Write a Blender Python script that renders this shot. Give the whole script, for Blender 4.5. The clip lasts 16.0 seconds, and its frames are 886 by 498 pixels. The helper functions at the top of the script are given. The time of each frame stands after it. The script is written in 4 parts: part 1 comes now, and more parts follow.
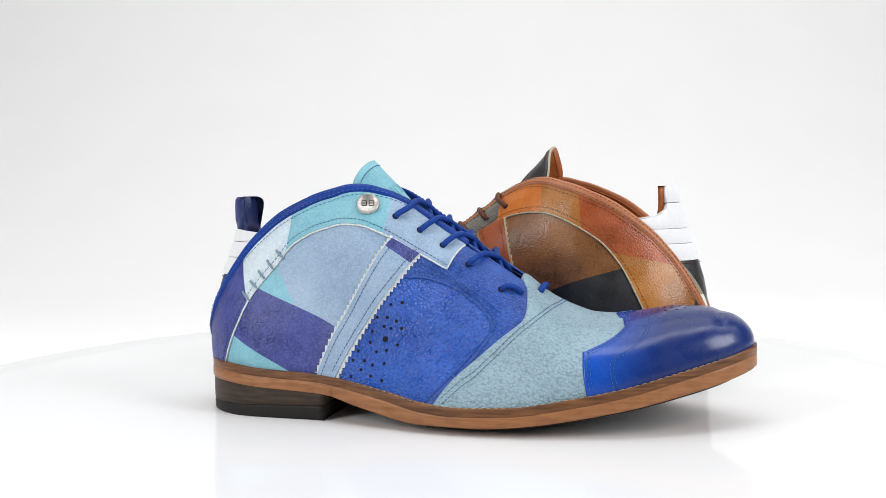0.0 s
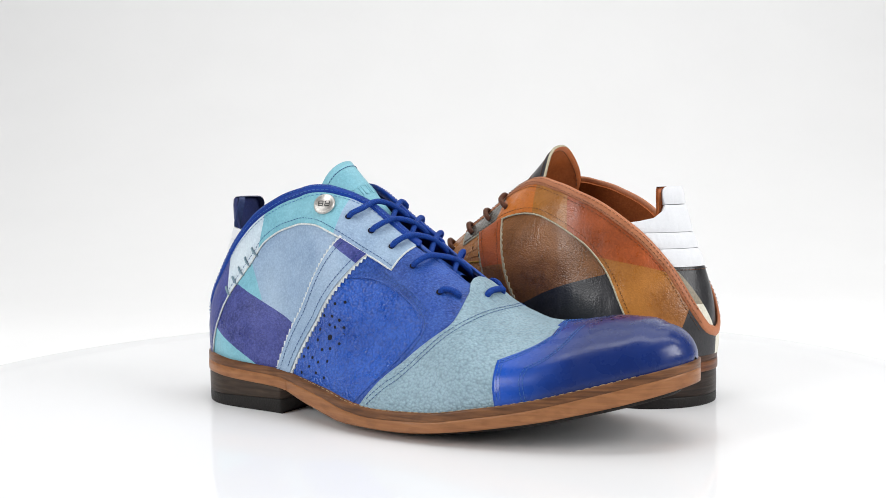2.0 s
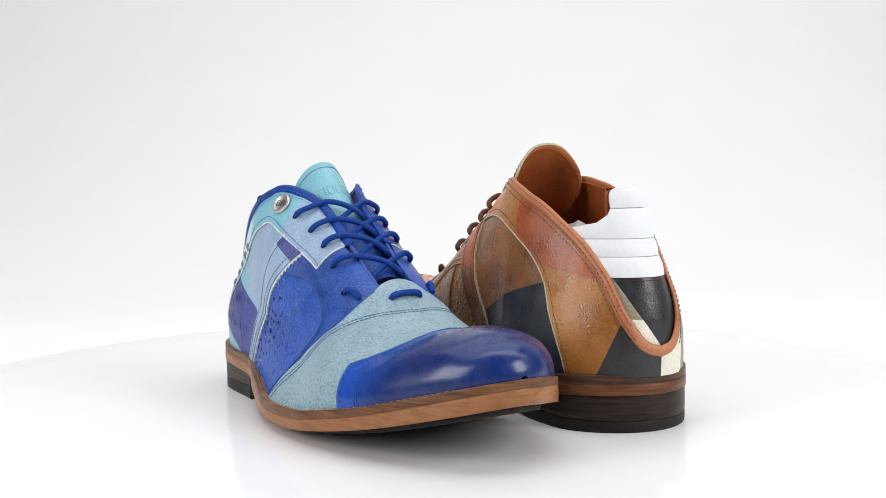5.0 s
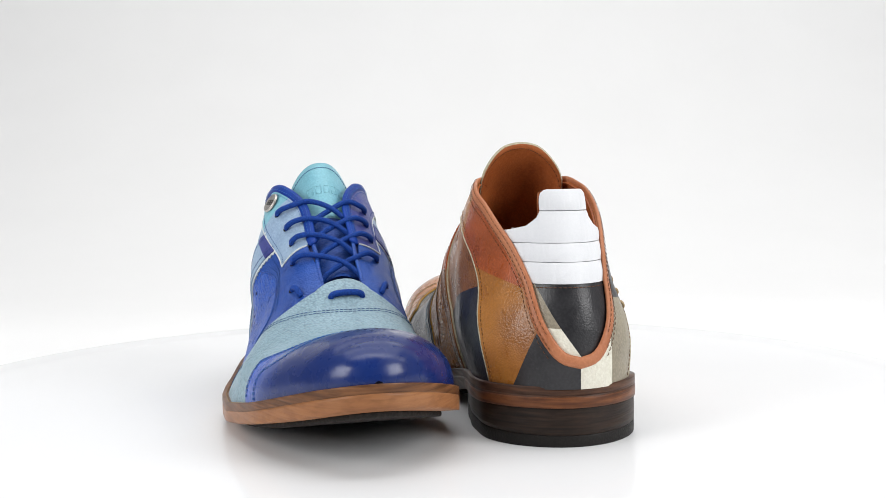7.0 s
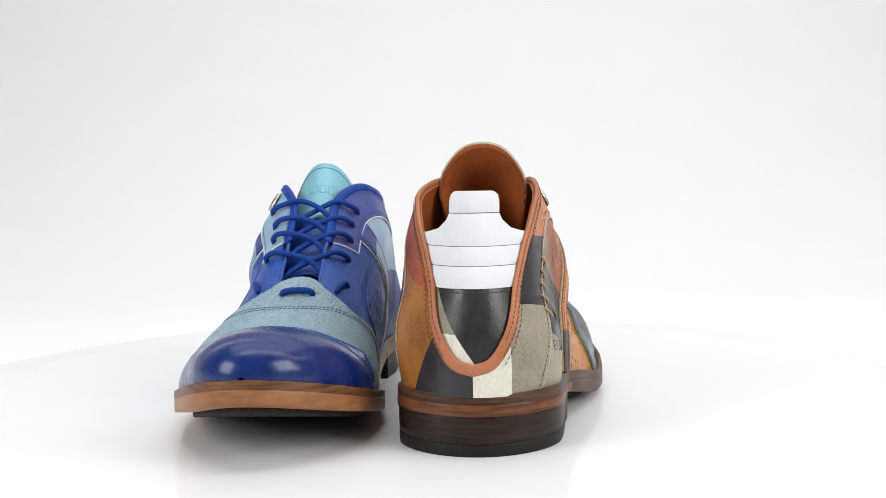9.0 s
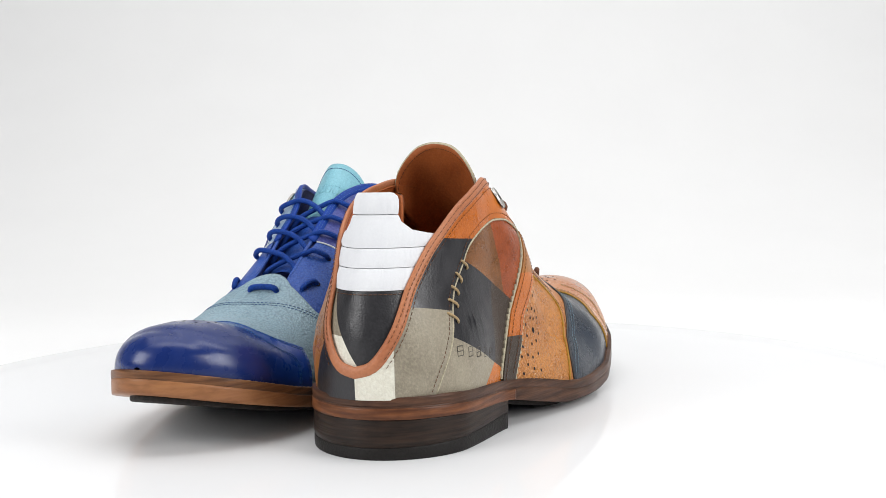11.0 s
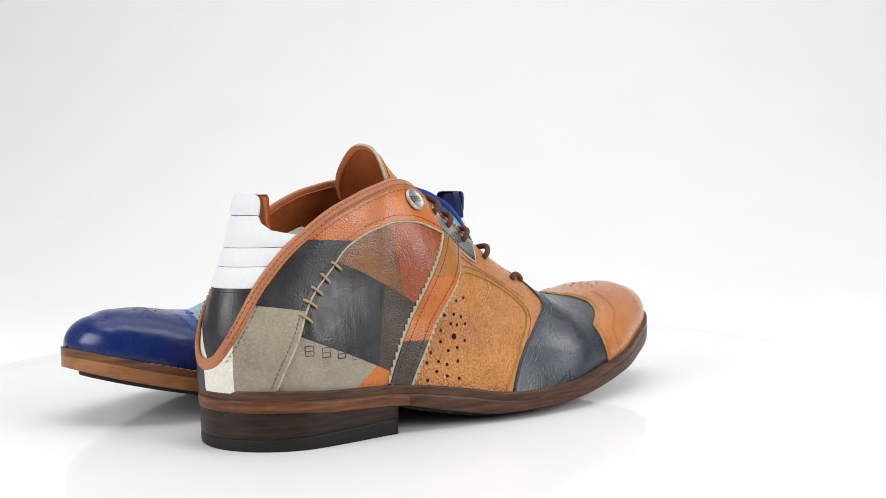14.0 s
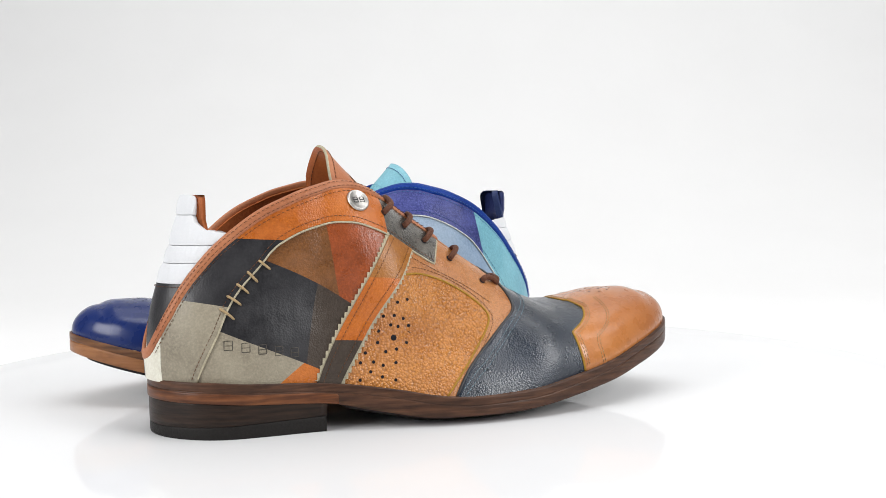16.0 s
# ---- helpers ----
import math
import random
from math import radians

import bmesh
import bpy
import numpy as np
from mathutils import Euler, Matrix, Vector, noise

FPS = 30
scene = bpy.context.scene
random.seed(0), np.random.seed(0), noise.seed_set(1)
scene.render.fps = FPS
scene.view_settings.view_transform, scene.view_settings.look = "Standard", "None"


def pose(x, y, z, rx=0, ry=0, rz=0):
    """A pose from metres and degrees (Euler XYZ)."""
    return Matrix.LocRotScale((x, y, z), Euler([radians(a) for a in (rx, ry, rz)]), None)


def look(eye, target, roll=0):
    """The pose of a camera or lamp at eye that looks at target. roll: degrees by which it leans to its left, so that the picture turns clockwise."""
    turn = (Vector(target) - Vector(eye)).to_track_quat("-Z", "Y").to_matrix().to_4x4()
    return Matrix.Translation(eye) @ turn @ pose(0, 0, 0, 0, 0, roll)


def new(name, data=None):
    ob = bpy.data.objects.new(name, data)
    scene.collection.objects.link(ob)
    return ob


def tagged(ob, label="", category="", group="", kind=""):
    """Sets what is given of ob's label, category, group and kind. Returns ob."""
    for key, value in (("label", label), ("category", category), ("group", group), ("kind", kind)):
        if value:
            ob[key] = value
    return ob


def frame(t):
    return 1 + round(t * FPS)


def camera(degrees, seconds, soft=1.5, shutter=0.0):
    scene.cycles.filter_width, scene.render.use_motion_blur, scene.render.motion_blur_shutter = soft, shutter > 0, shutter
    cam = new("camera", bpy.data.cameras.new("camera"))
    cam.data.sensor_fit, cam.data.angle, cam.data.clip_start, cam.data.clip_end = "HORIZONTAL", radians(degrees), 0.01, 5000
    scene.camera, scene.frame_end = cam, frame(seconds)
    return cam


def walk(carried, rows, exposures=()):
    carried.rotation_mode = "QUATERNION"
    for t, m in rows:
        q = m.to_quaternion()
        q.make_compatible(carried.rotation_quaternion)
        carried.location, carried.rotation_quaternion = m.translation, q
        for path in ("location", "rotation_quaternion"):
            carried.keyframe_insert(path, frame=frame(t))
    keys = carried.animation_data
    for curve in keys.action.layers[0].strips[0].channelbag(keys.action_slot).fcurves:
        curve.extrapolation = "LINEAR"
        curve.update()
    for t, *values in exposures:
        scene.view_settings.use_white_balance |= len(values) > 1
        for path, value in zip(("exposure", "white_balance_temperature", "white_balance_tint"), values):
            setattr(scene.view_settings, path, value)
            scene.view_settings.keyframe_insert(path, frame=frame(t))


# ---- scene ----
# One camera on a tripod; two shoes turn before it on a white turntable.
TURN_RATE = 8.6935          # degrees a second, clockwise seen from above
cam = camera(44.95, 16.0, soft=0.6)
EYE = (0.0, -0.690, 0.1328)
STAND = look(EYE, (EYE[0] + 0.02271, EYE[1] + 1.0, EYE[2] - 0.06304), -0.937)
walk(cam, [(0.0, STAND), (16.0, STAND)])

# ---------------------------------------------------------------- light
world = bpy.data.worlds.new("studio")
scene.world = world
world.use_nodes = True
world.node_tree.nodes["Background"].inputs[0].default_value = (1.0, 1.0, 1.0, 1)
world.node_tree.nodes["Background"].inputs[1].default_value = 0.20


def softbox(name, at, target, wide, high, power, tint=(1, 1, 1)):
    data = bpy.data.lights.new(name, "AREA")
    data.shape, data.size, data.size_y, data.energy, data.color = "RECTANGLE", wide, high, power, tint
    ob = new(name, data)
    ob.matrix_world = look(at, target)
    return ob


softbox("softbox_top", (0.0, 0.15, 1.25), (0, 0.12, 0), 1.6, 1.1, 8.2)
softbox("softbox_left", (-1.05, -0.75, 0.62), (0, 0, 0.06), 0.6, 0.7, 10.5)
softbox("softbox_right", (1.05, -0.75, 0.68), (0, 0, 0.06), 0.6, 0.7, 12)
softbox("backdrop_lamp", (1.0, -0.1, 2.2), (0.75, 1.5, 0.9), 3.8, 0.7, 28.0)
scene.view_settings.exposure = 0.0


# ---------------------------------------------------------------- materials
def nodes_of(name):
    mat = bpy.data.materials.new(name)
    mat.use_nodes = True
    nt = mat.node_tree
    return mat, nt, nt.nodes["Principled BSDF"]


def ramp_mix(nt, factor, a, b):
    mix = nt.nodes.new("ShaderNodeMix")
    mix.data_type = "RGBA"
    nt.links.new(factor, mix.inputs[0])
    for socket, value in ((6, a), (7, b)):
        if isinstance(value, tuple):
            mix.inputs[socket].default_value = (*value, 1)
        else:
            nt.links.new(value, mix.inputs[socket])
    return mix.outputs[2]


def noise_of(nt, coord, scale, detail=4.0, low=0.35, high=0.65, stretch=None):
    n = nt.nodes.new("ShaderNodeTexNoise")
    n.inputs["Scale"].default_value, n.inputs["Detail"].default_value = scale, detail
    if stretch:
        m = nt.nodes.new("ShaderNodeMapping")
        m.inputs["Scale"].default_value = stretch
        nt.links.new(coord, m.inputs[0])
        coord = m.outputs[0]
    nt.links.new(coord, n.inputs["Vector"])
    r = nt.nodes.new("ShaderNodeMapRange")
    r.inputs[1].default_value, r.inputs[2].default_value = low, high
    nt.links.new(n.outputs[0], r.inputs[0])
    return r.outputs[0]


def leather(name, colour, deep=None, pebble=0.0, rough=0.42, wear=0.5, crease=0.3, coat=0.0, spec=0.3, burnish=None, scuff=None):
    """Dyed leather: blotchy dye, dye gathered between the grains, fine pores and soft creases."""
    mat, nt, bsdf = nodes_of(name)
    deep = deep or tuple(c * 0.6 for c in colour)
    light = tuple(min(0.9, c * 1.3 + 0.012 * (0.3 + max(colour))) for c in colour)
    light = scuff or light
    coord = nt.nodes.new("ShaderNodeTexCoord").outputs["Object"]

    def maths(kind, x, y):
        m = nt.nodes.new("ShaderNodeMath")
        m.operation = kind
        m.use_clamp = True
        for socket, value in zip(m.inputs, (x, y)):
            if isinstance(value, float):
                socket.default_value = value
            else:
                nt.links.new(value, socket)
        return m.outputs[0]

    # grain: warped cells about a millimetre across
    cells = nt.nodes.new("ShaderNodeTexVoronoi")
    cells.inputs["Scale"].default_value = 680 if pebble > 0.3 else 1000
    warp = nt.nodes.new("ShaderNodeTexNoise")
    warp.inputs["Scale"].default_value = 420
    add = nt.nodes.new("ShaderNodeVectorMath")
    add.operation = "MULTIPLY_ADD"
    add.inputs[1].default_value = (0.0006, 0.0006, 0.0006)
    nt.links.new(coord, warp.inputs["Vector"])
    nt.links.new(warp.outputs[1], add.inputs[0])
    nt.links.new(coord, add.inputs[2])
    nt.links.new(add.outputs[0], cells.inputs["Vector"])
    gap = nt.nodes.new("ShaderNodeMapRange")
    gap.inputs[1].default_value, gap.inputs[2].default_value = 0.42, 0.9
    nt.links.new(cells.outputs[0], gap.inputs[0])

    blot = noise_of(nt, coord, 26, 6, 0.34, 0.70)
    cloud = noise_of(nt, coord, 110, 4, 0.38, 0.72)
    fine = noise_of(nt, coord, 700, 3, 0.42, 0.7)
    base = ramp_mix(nt, blot, deep, colour)
    base = ramp_mix(nt, maths("MULTIPLY", cloud, wear * 0.6), base, light)
    base = ramp_mix(nt, maths("MULTIPLY", fine, wear * 0.8), base, light)
    base = ramp_mix(nt, maths("MULTIPLY", gap.outputs[0], min(0.10 + pebble * 1.3, 0.55)), base, tuple(c * 0.55 for c in deep))
    if burnish:
        tone, x0, x1 = burnish
        part_of = nt.nodes.new("ShaderNodeSeparateXYZ")
        nt.links.new(coord, part_of.inputs[0])
        spread = nt.nodes.new("ShaderNodeMath")
        spread.operation = "MULTIPLY_ADD"
        spread.inputs[1].default_value = 0.014
        nt.links.new(blot, spread.inputs[0])
        nt.links.new(part_of.outputs[0], spread.inputs[2])
        span = nt.nodes.new("ShaderNodeMapRange")
        span.interpolation_type = "SMOOTHSTEP"
        span.inputs[1].default_value, span.inputs[2].default_value = x0, x1
        nt.links.new(spread.outputs[0], span.inputs[0])
        base = ramp_mix(nt, maths("MULTIPLY", span.outputs[0], 0.85), base, tone)
    nt.links.new(base, bsdf.inputs["Base Color"])
    r = nt.nodes.new("ShaderNodeMapRange")
    r.inputs[3].default_value, r.inputs[4].default_value = rough - 0.06, rough + 0.14
    nt.links.new(cloud, r.inputs[0])
    nt.links.new(r.outputs[0], bsdf.inputs["Roughness"])
    bsdf.inputs["Coat Weight"].default_value, bsdf.inputs["Coat Roughness"].default_value = coat, 0.2
    bsdf.inputs["Specular IOR Level"].default_value = spec
    b1 = nt.nodes.new("ShaderNodeBump")
    b1.invert = True
    b1.inputs["Strength"].default_value, b1.inputs["Distance"].default_value = 0.20 + pebble, 0.0013 if pebble > 0.3 else 0.0006
    nt.links.new(cells.outputs[0], b1.inputs["Height"])
    b2 = nt.nodes.new("ShaderNodeBump")
    b2.inputs["Strength"].default_value, b2.inputs["Distance"].default_value = crease * 0.55, 0.0032
    ridge = nt.nodes.new("ShaderNodeTexNoise")
    ridge.inputs["Scale"].default_value, ridge.inputs["Detail"].default_value, ridge.inputs["Distortion"].default_value = 19, 2, 0.9
    turn = nt.nodes.new("ShaderNodeMapping")
    turn.inputs["Rotation"].default_value = (0, radians(35), 0)
    turn.inputs["Scale"].default_value = (0.6, 1.0, 1.9)
    nt.links.new(coord, turn.inputs[0])
    nt.links.new(turn.outputs[0], ridge.inputs["Vector"])
    nt.links.new(ridge.outputs[0], b2.inputs["Height"])
    nt.links.new(b1.outputs[0], b2.inputs["Normal"])
    nt.links.new(b2.outputs[0], bsdf.inputs["Normal"])
    return mat


def plain(name, colour, rough=0.5, metal=0.0, grain=500.0, bump=0.15, spread=0.25):
    mat, nt, bsdf = nodes_of(name)
    coord = nt.nodes.new("ShaderNodeTexCoord").outputs["Object"]
    f = noise_of(nt, coord, grain)
    nt.links.new(ramp_mix(nt, f, tuple(c * (1 - spread) for c in colour), colour), bsdf.inputs["Base Color"])
    bsdf.inputs["Roughness"].default_value, bsdf.inputs["Metallic"].default_value = rough, metal
    bsdf.inputs["Specular IOR Level"].default_value = 0.5 if metal else 0.2
    b = nt.nodes.new("ShaderNodeBump")
    b.inputs["Strength"].default_value, b.inputs["Distance"].default_value = bump, 0.0004
    nt.links.new(f, b.inputs["Height"])
    nt.links.new(b.outputs[0], bsdf.inputs["Normal"])
    return mat


def stacked(name, colour, dark, rough=0.4):
    """Edge of stacked leather: thin level layers with streaks along them."""
    mat, nt, bsdf = nodes_of(name)
    coord = nt.nodes.new("ShaderNodeTexCoord").outputs["Object"]
    layers = noise_of(nt, coord, 9, 4, 0.34, 0.66, (3.6, 3.6, 62.0))
    blot = noise_of(nt, coord, 30, 5, 0.4, 0.75, (1.0, 1.0, 3.0))
    c = ramp_mix(nt, layers, dark, colour)
    streak = nt.nodes.new("ShaderNodeMath")
    streak.operation = "MULTIPLY"
    streak.inputs[1].default_value = 0.32
    nt.links.new(noise_of(nt, coord, 130, 4, 0.46, 0.62, (0.8, 0.8, 2.2)), streak.inputs[0])
    c = ramp_mix(nt, streak.outputs[0], c, tuple(v * 0.5 for v in dark))
    mul = nt.nodes.new("ShaderNodeMath")
    mul.operation = "MULTIPLY"
    mul.inputs[1].default_value = 0.28
    nt.links.new(blot, mul.inputs[0])
    nt.links.new(ramp_mix(nt, mul.outputs[0], c, dark), bsdf.inputs["Base Color"])
    bsdf.inputs["Roughness"].default_value = rough
    bsdf.inputs["Specular IOR Level"].default_value = 0.22
    b = nt.nodes.new("ShaderNodeBump")
    b.inputs["Strength"].default_value, b.inputs["Distance"].default_value = 0.3, 0.0006
    nt.links.new(layers, b.inputs["Height"])
    nt.links.new(b.outputs[0], bsdf.inputs["Normal"])
    return mat


def white_surface(name, colour, rough, coat=0.0):
    mat, nt, bsdf = nodes_of(name)
    coord = nt.nodes.new("ShaderNodeTexCoord").outputs["Object"]
    f = noise_of(nt, coord, 6, 4)
    nt.links.new(ramp_mix(nt, f, tuple(c * 0.985 for c in colour), colour), bsdf.inputs["Base Color"])
    bsdf.inputs["Roughness"].default_value = rough
    bsdf.inputs["Coat Weight"].default_value, bsdf.inputs["Coat Roughness"].default_value = coat, 0.012
    bsdf.inputs["Specular IOR Level"].default_value = 0.15
    return mat


M = {
    "cobalt": leather("cobalt_leather", (0.005, 0.058, 0.34), (0.003, 0.022, 0.15), 0.25, 0.40, 0.7, 0.5, 0.0, 0.32, None, (0.055, 0.135, 0.46)),
    "cobalt_pebbled": leather("cobalt_pebbled_leather", (0.005, 0.080, 0.45), (0.003, 0.040, 0.27), 0.4, 0.32, 0.6, 0.3, 0.0, 0.5, None, (0.035, 0.135, 0.55)),
    "cobalt_cap": leather("cobalt_polished_leather", (0.005, 0.075, 0.45), (0.004, 0.042, 0.29), -0.17, 0.27, 0.3, 0.03, 0.35, 0.24, ((0.003, 0.010, 0.070), 0.236, 0.275)),
    "navy": leather("navy_leather", (0.018, 0.035, 0.12), None, 0.1, 0.5),
    "trim_blue": leather("blue_binding_leather", (0.005, 0.045, 0.30), (0.003, 0.025, 0.18), 0.0, 0.44, 0.3, 0.1, 0.0, 0.18),
    "teal": leather("pale_teal_leather", (0.21, 0.455, 0.53), (0.13, 0.35, 0.44), 0.06, 0.38, 0.45, 0.4, 0.0, 0.35),
    "pale": leather("pale_blue_leather", (0.305, 0.41, 0.53), (0.205, 0.30, 0.44), 0.08, 0.38, 0.45, 0.4, 0.0, 0.35),
    "ice": leather("ice_white_leather", (0.57, 0.645, 0.69), (0.43, 0.53, 0.61), 0.06, 0.42, 0.45, 0.4, 0.0, 0.35),
    "purple": leather("violet_blue_leather", (0.040, 0.052, 0.25), (0.018, 0.024, 0.13), 0.15, 0.38, 0.7, 0.5, 0.0, 0.34, None, (0.10, 0.12, 0.38)),
    "slate": leather("grey_blue_pebbled_leather", (0.275, 0.390, 0.455), (0.200, 0.305, 0.365), 0.31, 0.42, 0.45, 0.2, 0.0, 0.36),
    "orange": leather("orange_leather", (0.56, 0.165, 0.020), (0.36, 0.085, 0.011), 0.06, 0.30, 0.28, 0.6, 0.12, 0.4),
    "rust": leather("rust_leather", (0.43, 0.088, 0.016), (0.19, 0.043, 0.013), 0.06, 0.32, 0.28, 0.7, 0.12, 0.4),
    "brown": leather("worn_brown_leather", (0.29, 0.110, 0.028), (0.10, 0.040, 0.014), 0.06, 0.32, 0.3, 0.8, 0.12, 0.4),
    "gold": leather("golden_brown_leather", (0.42, 0.165, 0.028), (0.21, 0.074, 0.016), 0.06, 0.31, 0.28, 0.6, 0.12, 0.4),
    "umber": leather("dark_umber_leather", (0.062, 0.045, 0.034), None, 0.1, 0.38, 0.35, 0.5, 0.0, 0.36),
    "charcoal": leather("charcoal_leather", (0.032, 0.031, 0.034), (0.011, 0.011, 0.013), -0.05, 0.34, 0.4, 0.4, 0.05, 0.36),
    "taupe": leather("taupe_leather", (0.31, 0.275, 0.205), (0.22, 0.19, 0.14), 0.05, 0.42),
    "cream": leather("cream_leather", (0.74, 0.71, 0.61), (0.62, 0.59, 0.49), 0.02),
    "tan_pebbled": leather("tan_pebbled_leather", (0.52, 0.205, 0.038), (0.33, 0.106, 0.017), 0.42, 0.30, 0.5, 0.2, 0.0, 0.6),
    "tan": leather("tan_leather", (0.47, 0.200, 0.068), (0.31, 0.110, 0.032), 0.25, 0.30, 0.4, 0.4, 0.0, 0.45),
    "copper": leather("burnished_tan_leather", (0.49, 0.185, 0.048), (0.31, 0.098, 0.023), -0.16, 0.27, 0.3, 0.03, 0.4, 0.4, ((0.26, 0.085, 0.028), 0.262, 0.330)),
    "ink": leather("blue_black_pebbled_leather", (0.020, 0.030, 0.048), (0.008, 0.013, 0.022), 0.16, 0.28, 0.2, 0.25, 0.2, 0.6),
    "pewter": leather("pewter_leather", (0.20, 0.185, 0.16), (0.055, 0.05, 0.045), 0.15, 0.24, 0.6, 0.9, 0.3, 0.7),
    "trim_brown": leather("brown_binding_leather", (0.46, 0.185, 0.088), (0.34, 0.115, 0.050), 0.0, 0.42, 0.3, 0.2),
    "lining_brown": leather("russet_lining_leather", (0.38, 0.105, 0.026), (0.26, 0.062, 0.015), 0.0, 0.5),
    "lining_blue": leather("dark_blue_lining_leather", (0.022, 0.034, 0.14), None, 0.0, 0.5),
    "white": leather("white_padded_leather", (0.69, 0.70, 0.72), (0.66, 0.67, 0.695), -0.15, 0.55, 0.1, 0.04),
    "raw": plain("raw_cream_edge", (0.48, 0.43, 0.31), 0.8, 0, 700, 0.4),
    "raw_blue": plain("raw_pale_edge", (0.66, 0.70, 0.70), 0.8, 0, 700, 0.4),
    "mustard": plain("mustard_edge", (0.40, 0.22, 0.03), 0.6, 0, 700, 0.4),
    "thread_blue": plain("navy_thread", (0.030, 0.085, 0.25), 0.7, 0, 3000, 0.4),
    "thread_sky": plain("sky_blue_thread", (0.060, 0.170, 0.44), 0.7, 0, 3000, 0.4),
    "thread_grey": plain("grey_blue_thread", (0.22, 0.32, 0.38), 0.7, 0, 3000, 0.4),
    "thread_brown": plain("dark_brown_thread", (0.15, 0.065, 0.032), 0.7, 0, 3000, 0.4),
    "thread_tan": plain("tan_thread", (0.46, 0.33, 0.18), 0.7, 0, 3000, 0.4),
    "lace_blue": plain("waxed_blue_cord", (0.007, 0.058, 0.34), 0.6, 0, 1400, 0.8, 0.45),
    "lace_brown": plain("waxed_brown_cord", (0.16, 0.062, 0.034), 0.6, 0, 1400, 0.8, 0.45),
    "stamp": leather("stamped_dark_taupe", (0.07, 0.060, 0.048), None, 0.05),
    # near-black colour stands in for the shade inside punched holes and eyelets
    "hole": plain("hole_shade_black", (0.012, 0.012, 0.016), 0.9),
    "metal": plain("brushed_metal", (0.55, 0.53, 0.50), 0.42, 1.0, 900, 0.1),
    "metal_dark": plain("dark_recess", (0.03, 0.03, 0.03), 0.5, 0.4),
    "edge_tan": stacked("tan_stacked_edge", (0.34, 0.150, 0.062), (0.26, 0.108, 0.045), 0.34),
    "edge_brown": stacked("brown_stacked_edge", (0.110, 0.050, 0.028), (0.040, 0.019, 0.012), 0.40),
    "edge_burnt": stacked("burnished_tan_edge", (0.215, 0.092, 0.038), (0.085, 0.036, 0.017), 0.36),
    "edge_russet": stacked("russet_stacked_edge", (0.20, 0.072, 0.028), (0.085, 0.030, 0.014), 0.36),
    "edge_heel_brown": stacked("brown_stacked_heel", (0.060, 0.040, 0.027), (0.026, 0.016, 0.011), 0.45),
    "edge_heel": stacked("dark_stacked_heel", (0.036, 0.020, 0.013), (0.013, 0.008, 0.006), 0.40),
    "rubber": plain("black_rubber", (0.016, 0.014, 0.013), 0.5, 0, 900, 0.3),
    "outsole": plain("worn_dark_outsole", (0.030, 0.025, 0.022), 0.7, 0, 500, 0.5, 0.5),
    "paper": white_surface("white_backdrop_paper", (0.825, 0.825, 0.825), 0.6, 0.0),
    "acrylic": white_surface("white_gloss_acrylic", (0.79, 0.795, 0.805), 0.5, 0.48),
    "tissue": plain("grey_tissue_paper", (0.45, 0.44, 0.45), 0.9, 0, 200, 0.5),
}
M["pewter"].node_tree.nodes["Principled BSDF"].inputs["Metallic"].default_value = 0.6


# ---------------------------------------------------------------- the last: the shoe's shape, in millimetres
def curve(*pts):
    X=[p[0] for p in pts];Y=[p[1] for p in pts];n=len(X)
    D=[(Y[i+1]-Y[i])/(X[i+1]-X[i]) for i in range(n-1)]
    M=[D[0]]+[0.0 if D[i-1]*D[i]<=0 else 2*D[i-1]*D[i]/(D[i-1]+D[i]) for i in range(1,n-1)]+[D[-1]]
    def f(x):
        if x<=X[0]: return Y[0]
        if x>=X[-1]: return Y[-1]
        i=0
        while x>X[i+1]: i+=1
        h=X[i+1]-X[i];t=(x-X[i])/h
        return (Y[i]*(1+2*t)*(1-t)**2+M[i]*h*t*(1-t)**2+Y[i+1]*t*t*(3-2*t)+M[i+1]*h*t*t*(t-1))
    return f
WIDE_LATERAL=curve((0,38),(30,42),(50,44),(76,45.5),(100,53),(125,60),(146,66),(170,69),(195,69),(220,65),(250,57.5),(280,48),(320,40))
WIDE_MEDIAL=curve((0,39),(30,41.5),(50,41.5),(76,38),(110,36),(150,40),(190,46.5),(220,49),(250,48),(280,46),(320,42))
CENTRE=curve((0,3),(200,3.5),(260,2),(320,-4))
WELT_TOP=curve((0,30),(20,29.5),(40,28),(75,26),(91,24.5),(119,20),(139,16),(158,14.5),(189,15.5),(223,20.5),(246,25),(275,32.5),(304,40.5),(320,45))
WELT_LOW=curve((0,20),(39,20),(77,16),(108,9.5),(139,4.5),(174,4.5),(203,7),(246,14),(275,20.5),(304,28.5),(320,34))
RIDGE=curve((0,152),(60,152),(80,149.5),(97,142),(106,136.5),(119,128),(133,116.5),(150,104.5),(170,89.5),(188,77),(199,68),(212,61),(228,56),(242,55.5),(260,58),(275,60),(291,60),(303,56),(310,51),(316,43))
BACK=curve((25,1.5),(36,0.2),(46,0.3),(55,1),(67,3),(79,6.5),(91,11),(104,15.5),(116,18.5),(126,20.5),(150,23.5))
HEEL_PROFILE=curve((0,1),(.12,1.0),(.25,.93),(.33,.83),(.41,.74),(.53,.69),(.66,.64),(.8,.58),(1,.5))
HEEL_ARC,HEEL_R=64.0,42.0
def x_of(s):
    if s<HEEL_ARC: return HEEL_R*(1-math.cos(s/HEEL_ARC*math.pi/2))
    return HEEL_R+s-HEEL_ARC
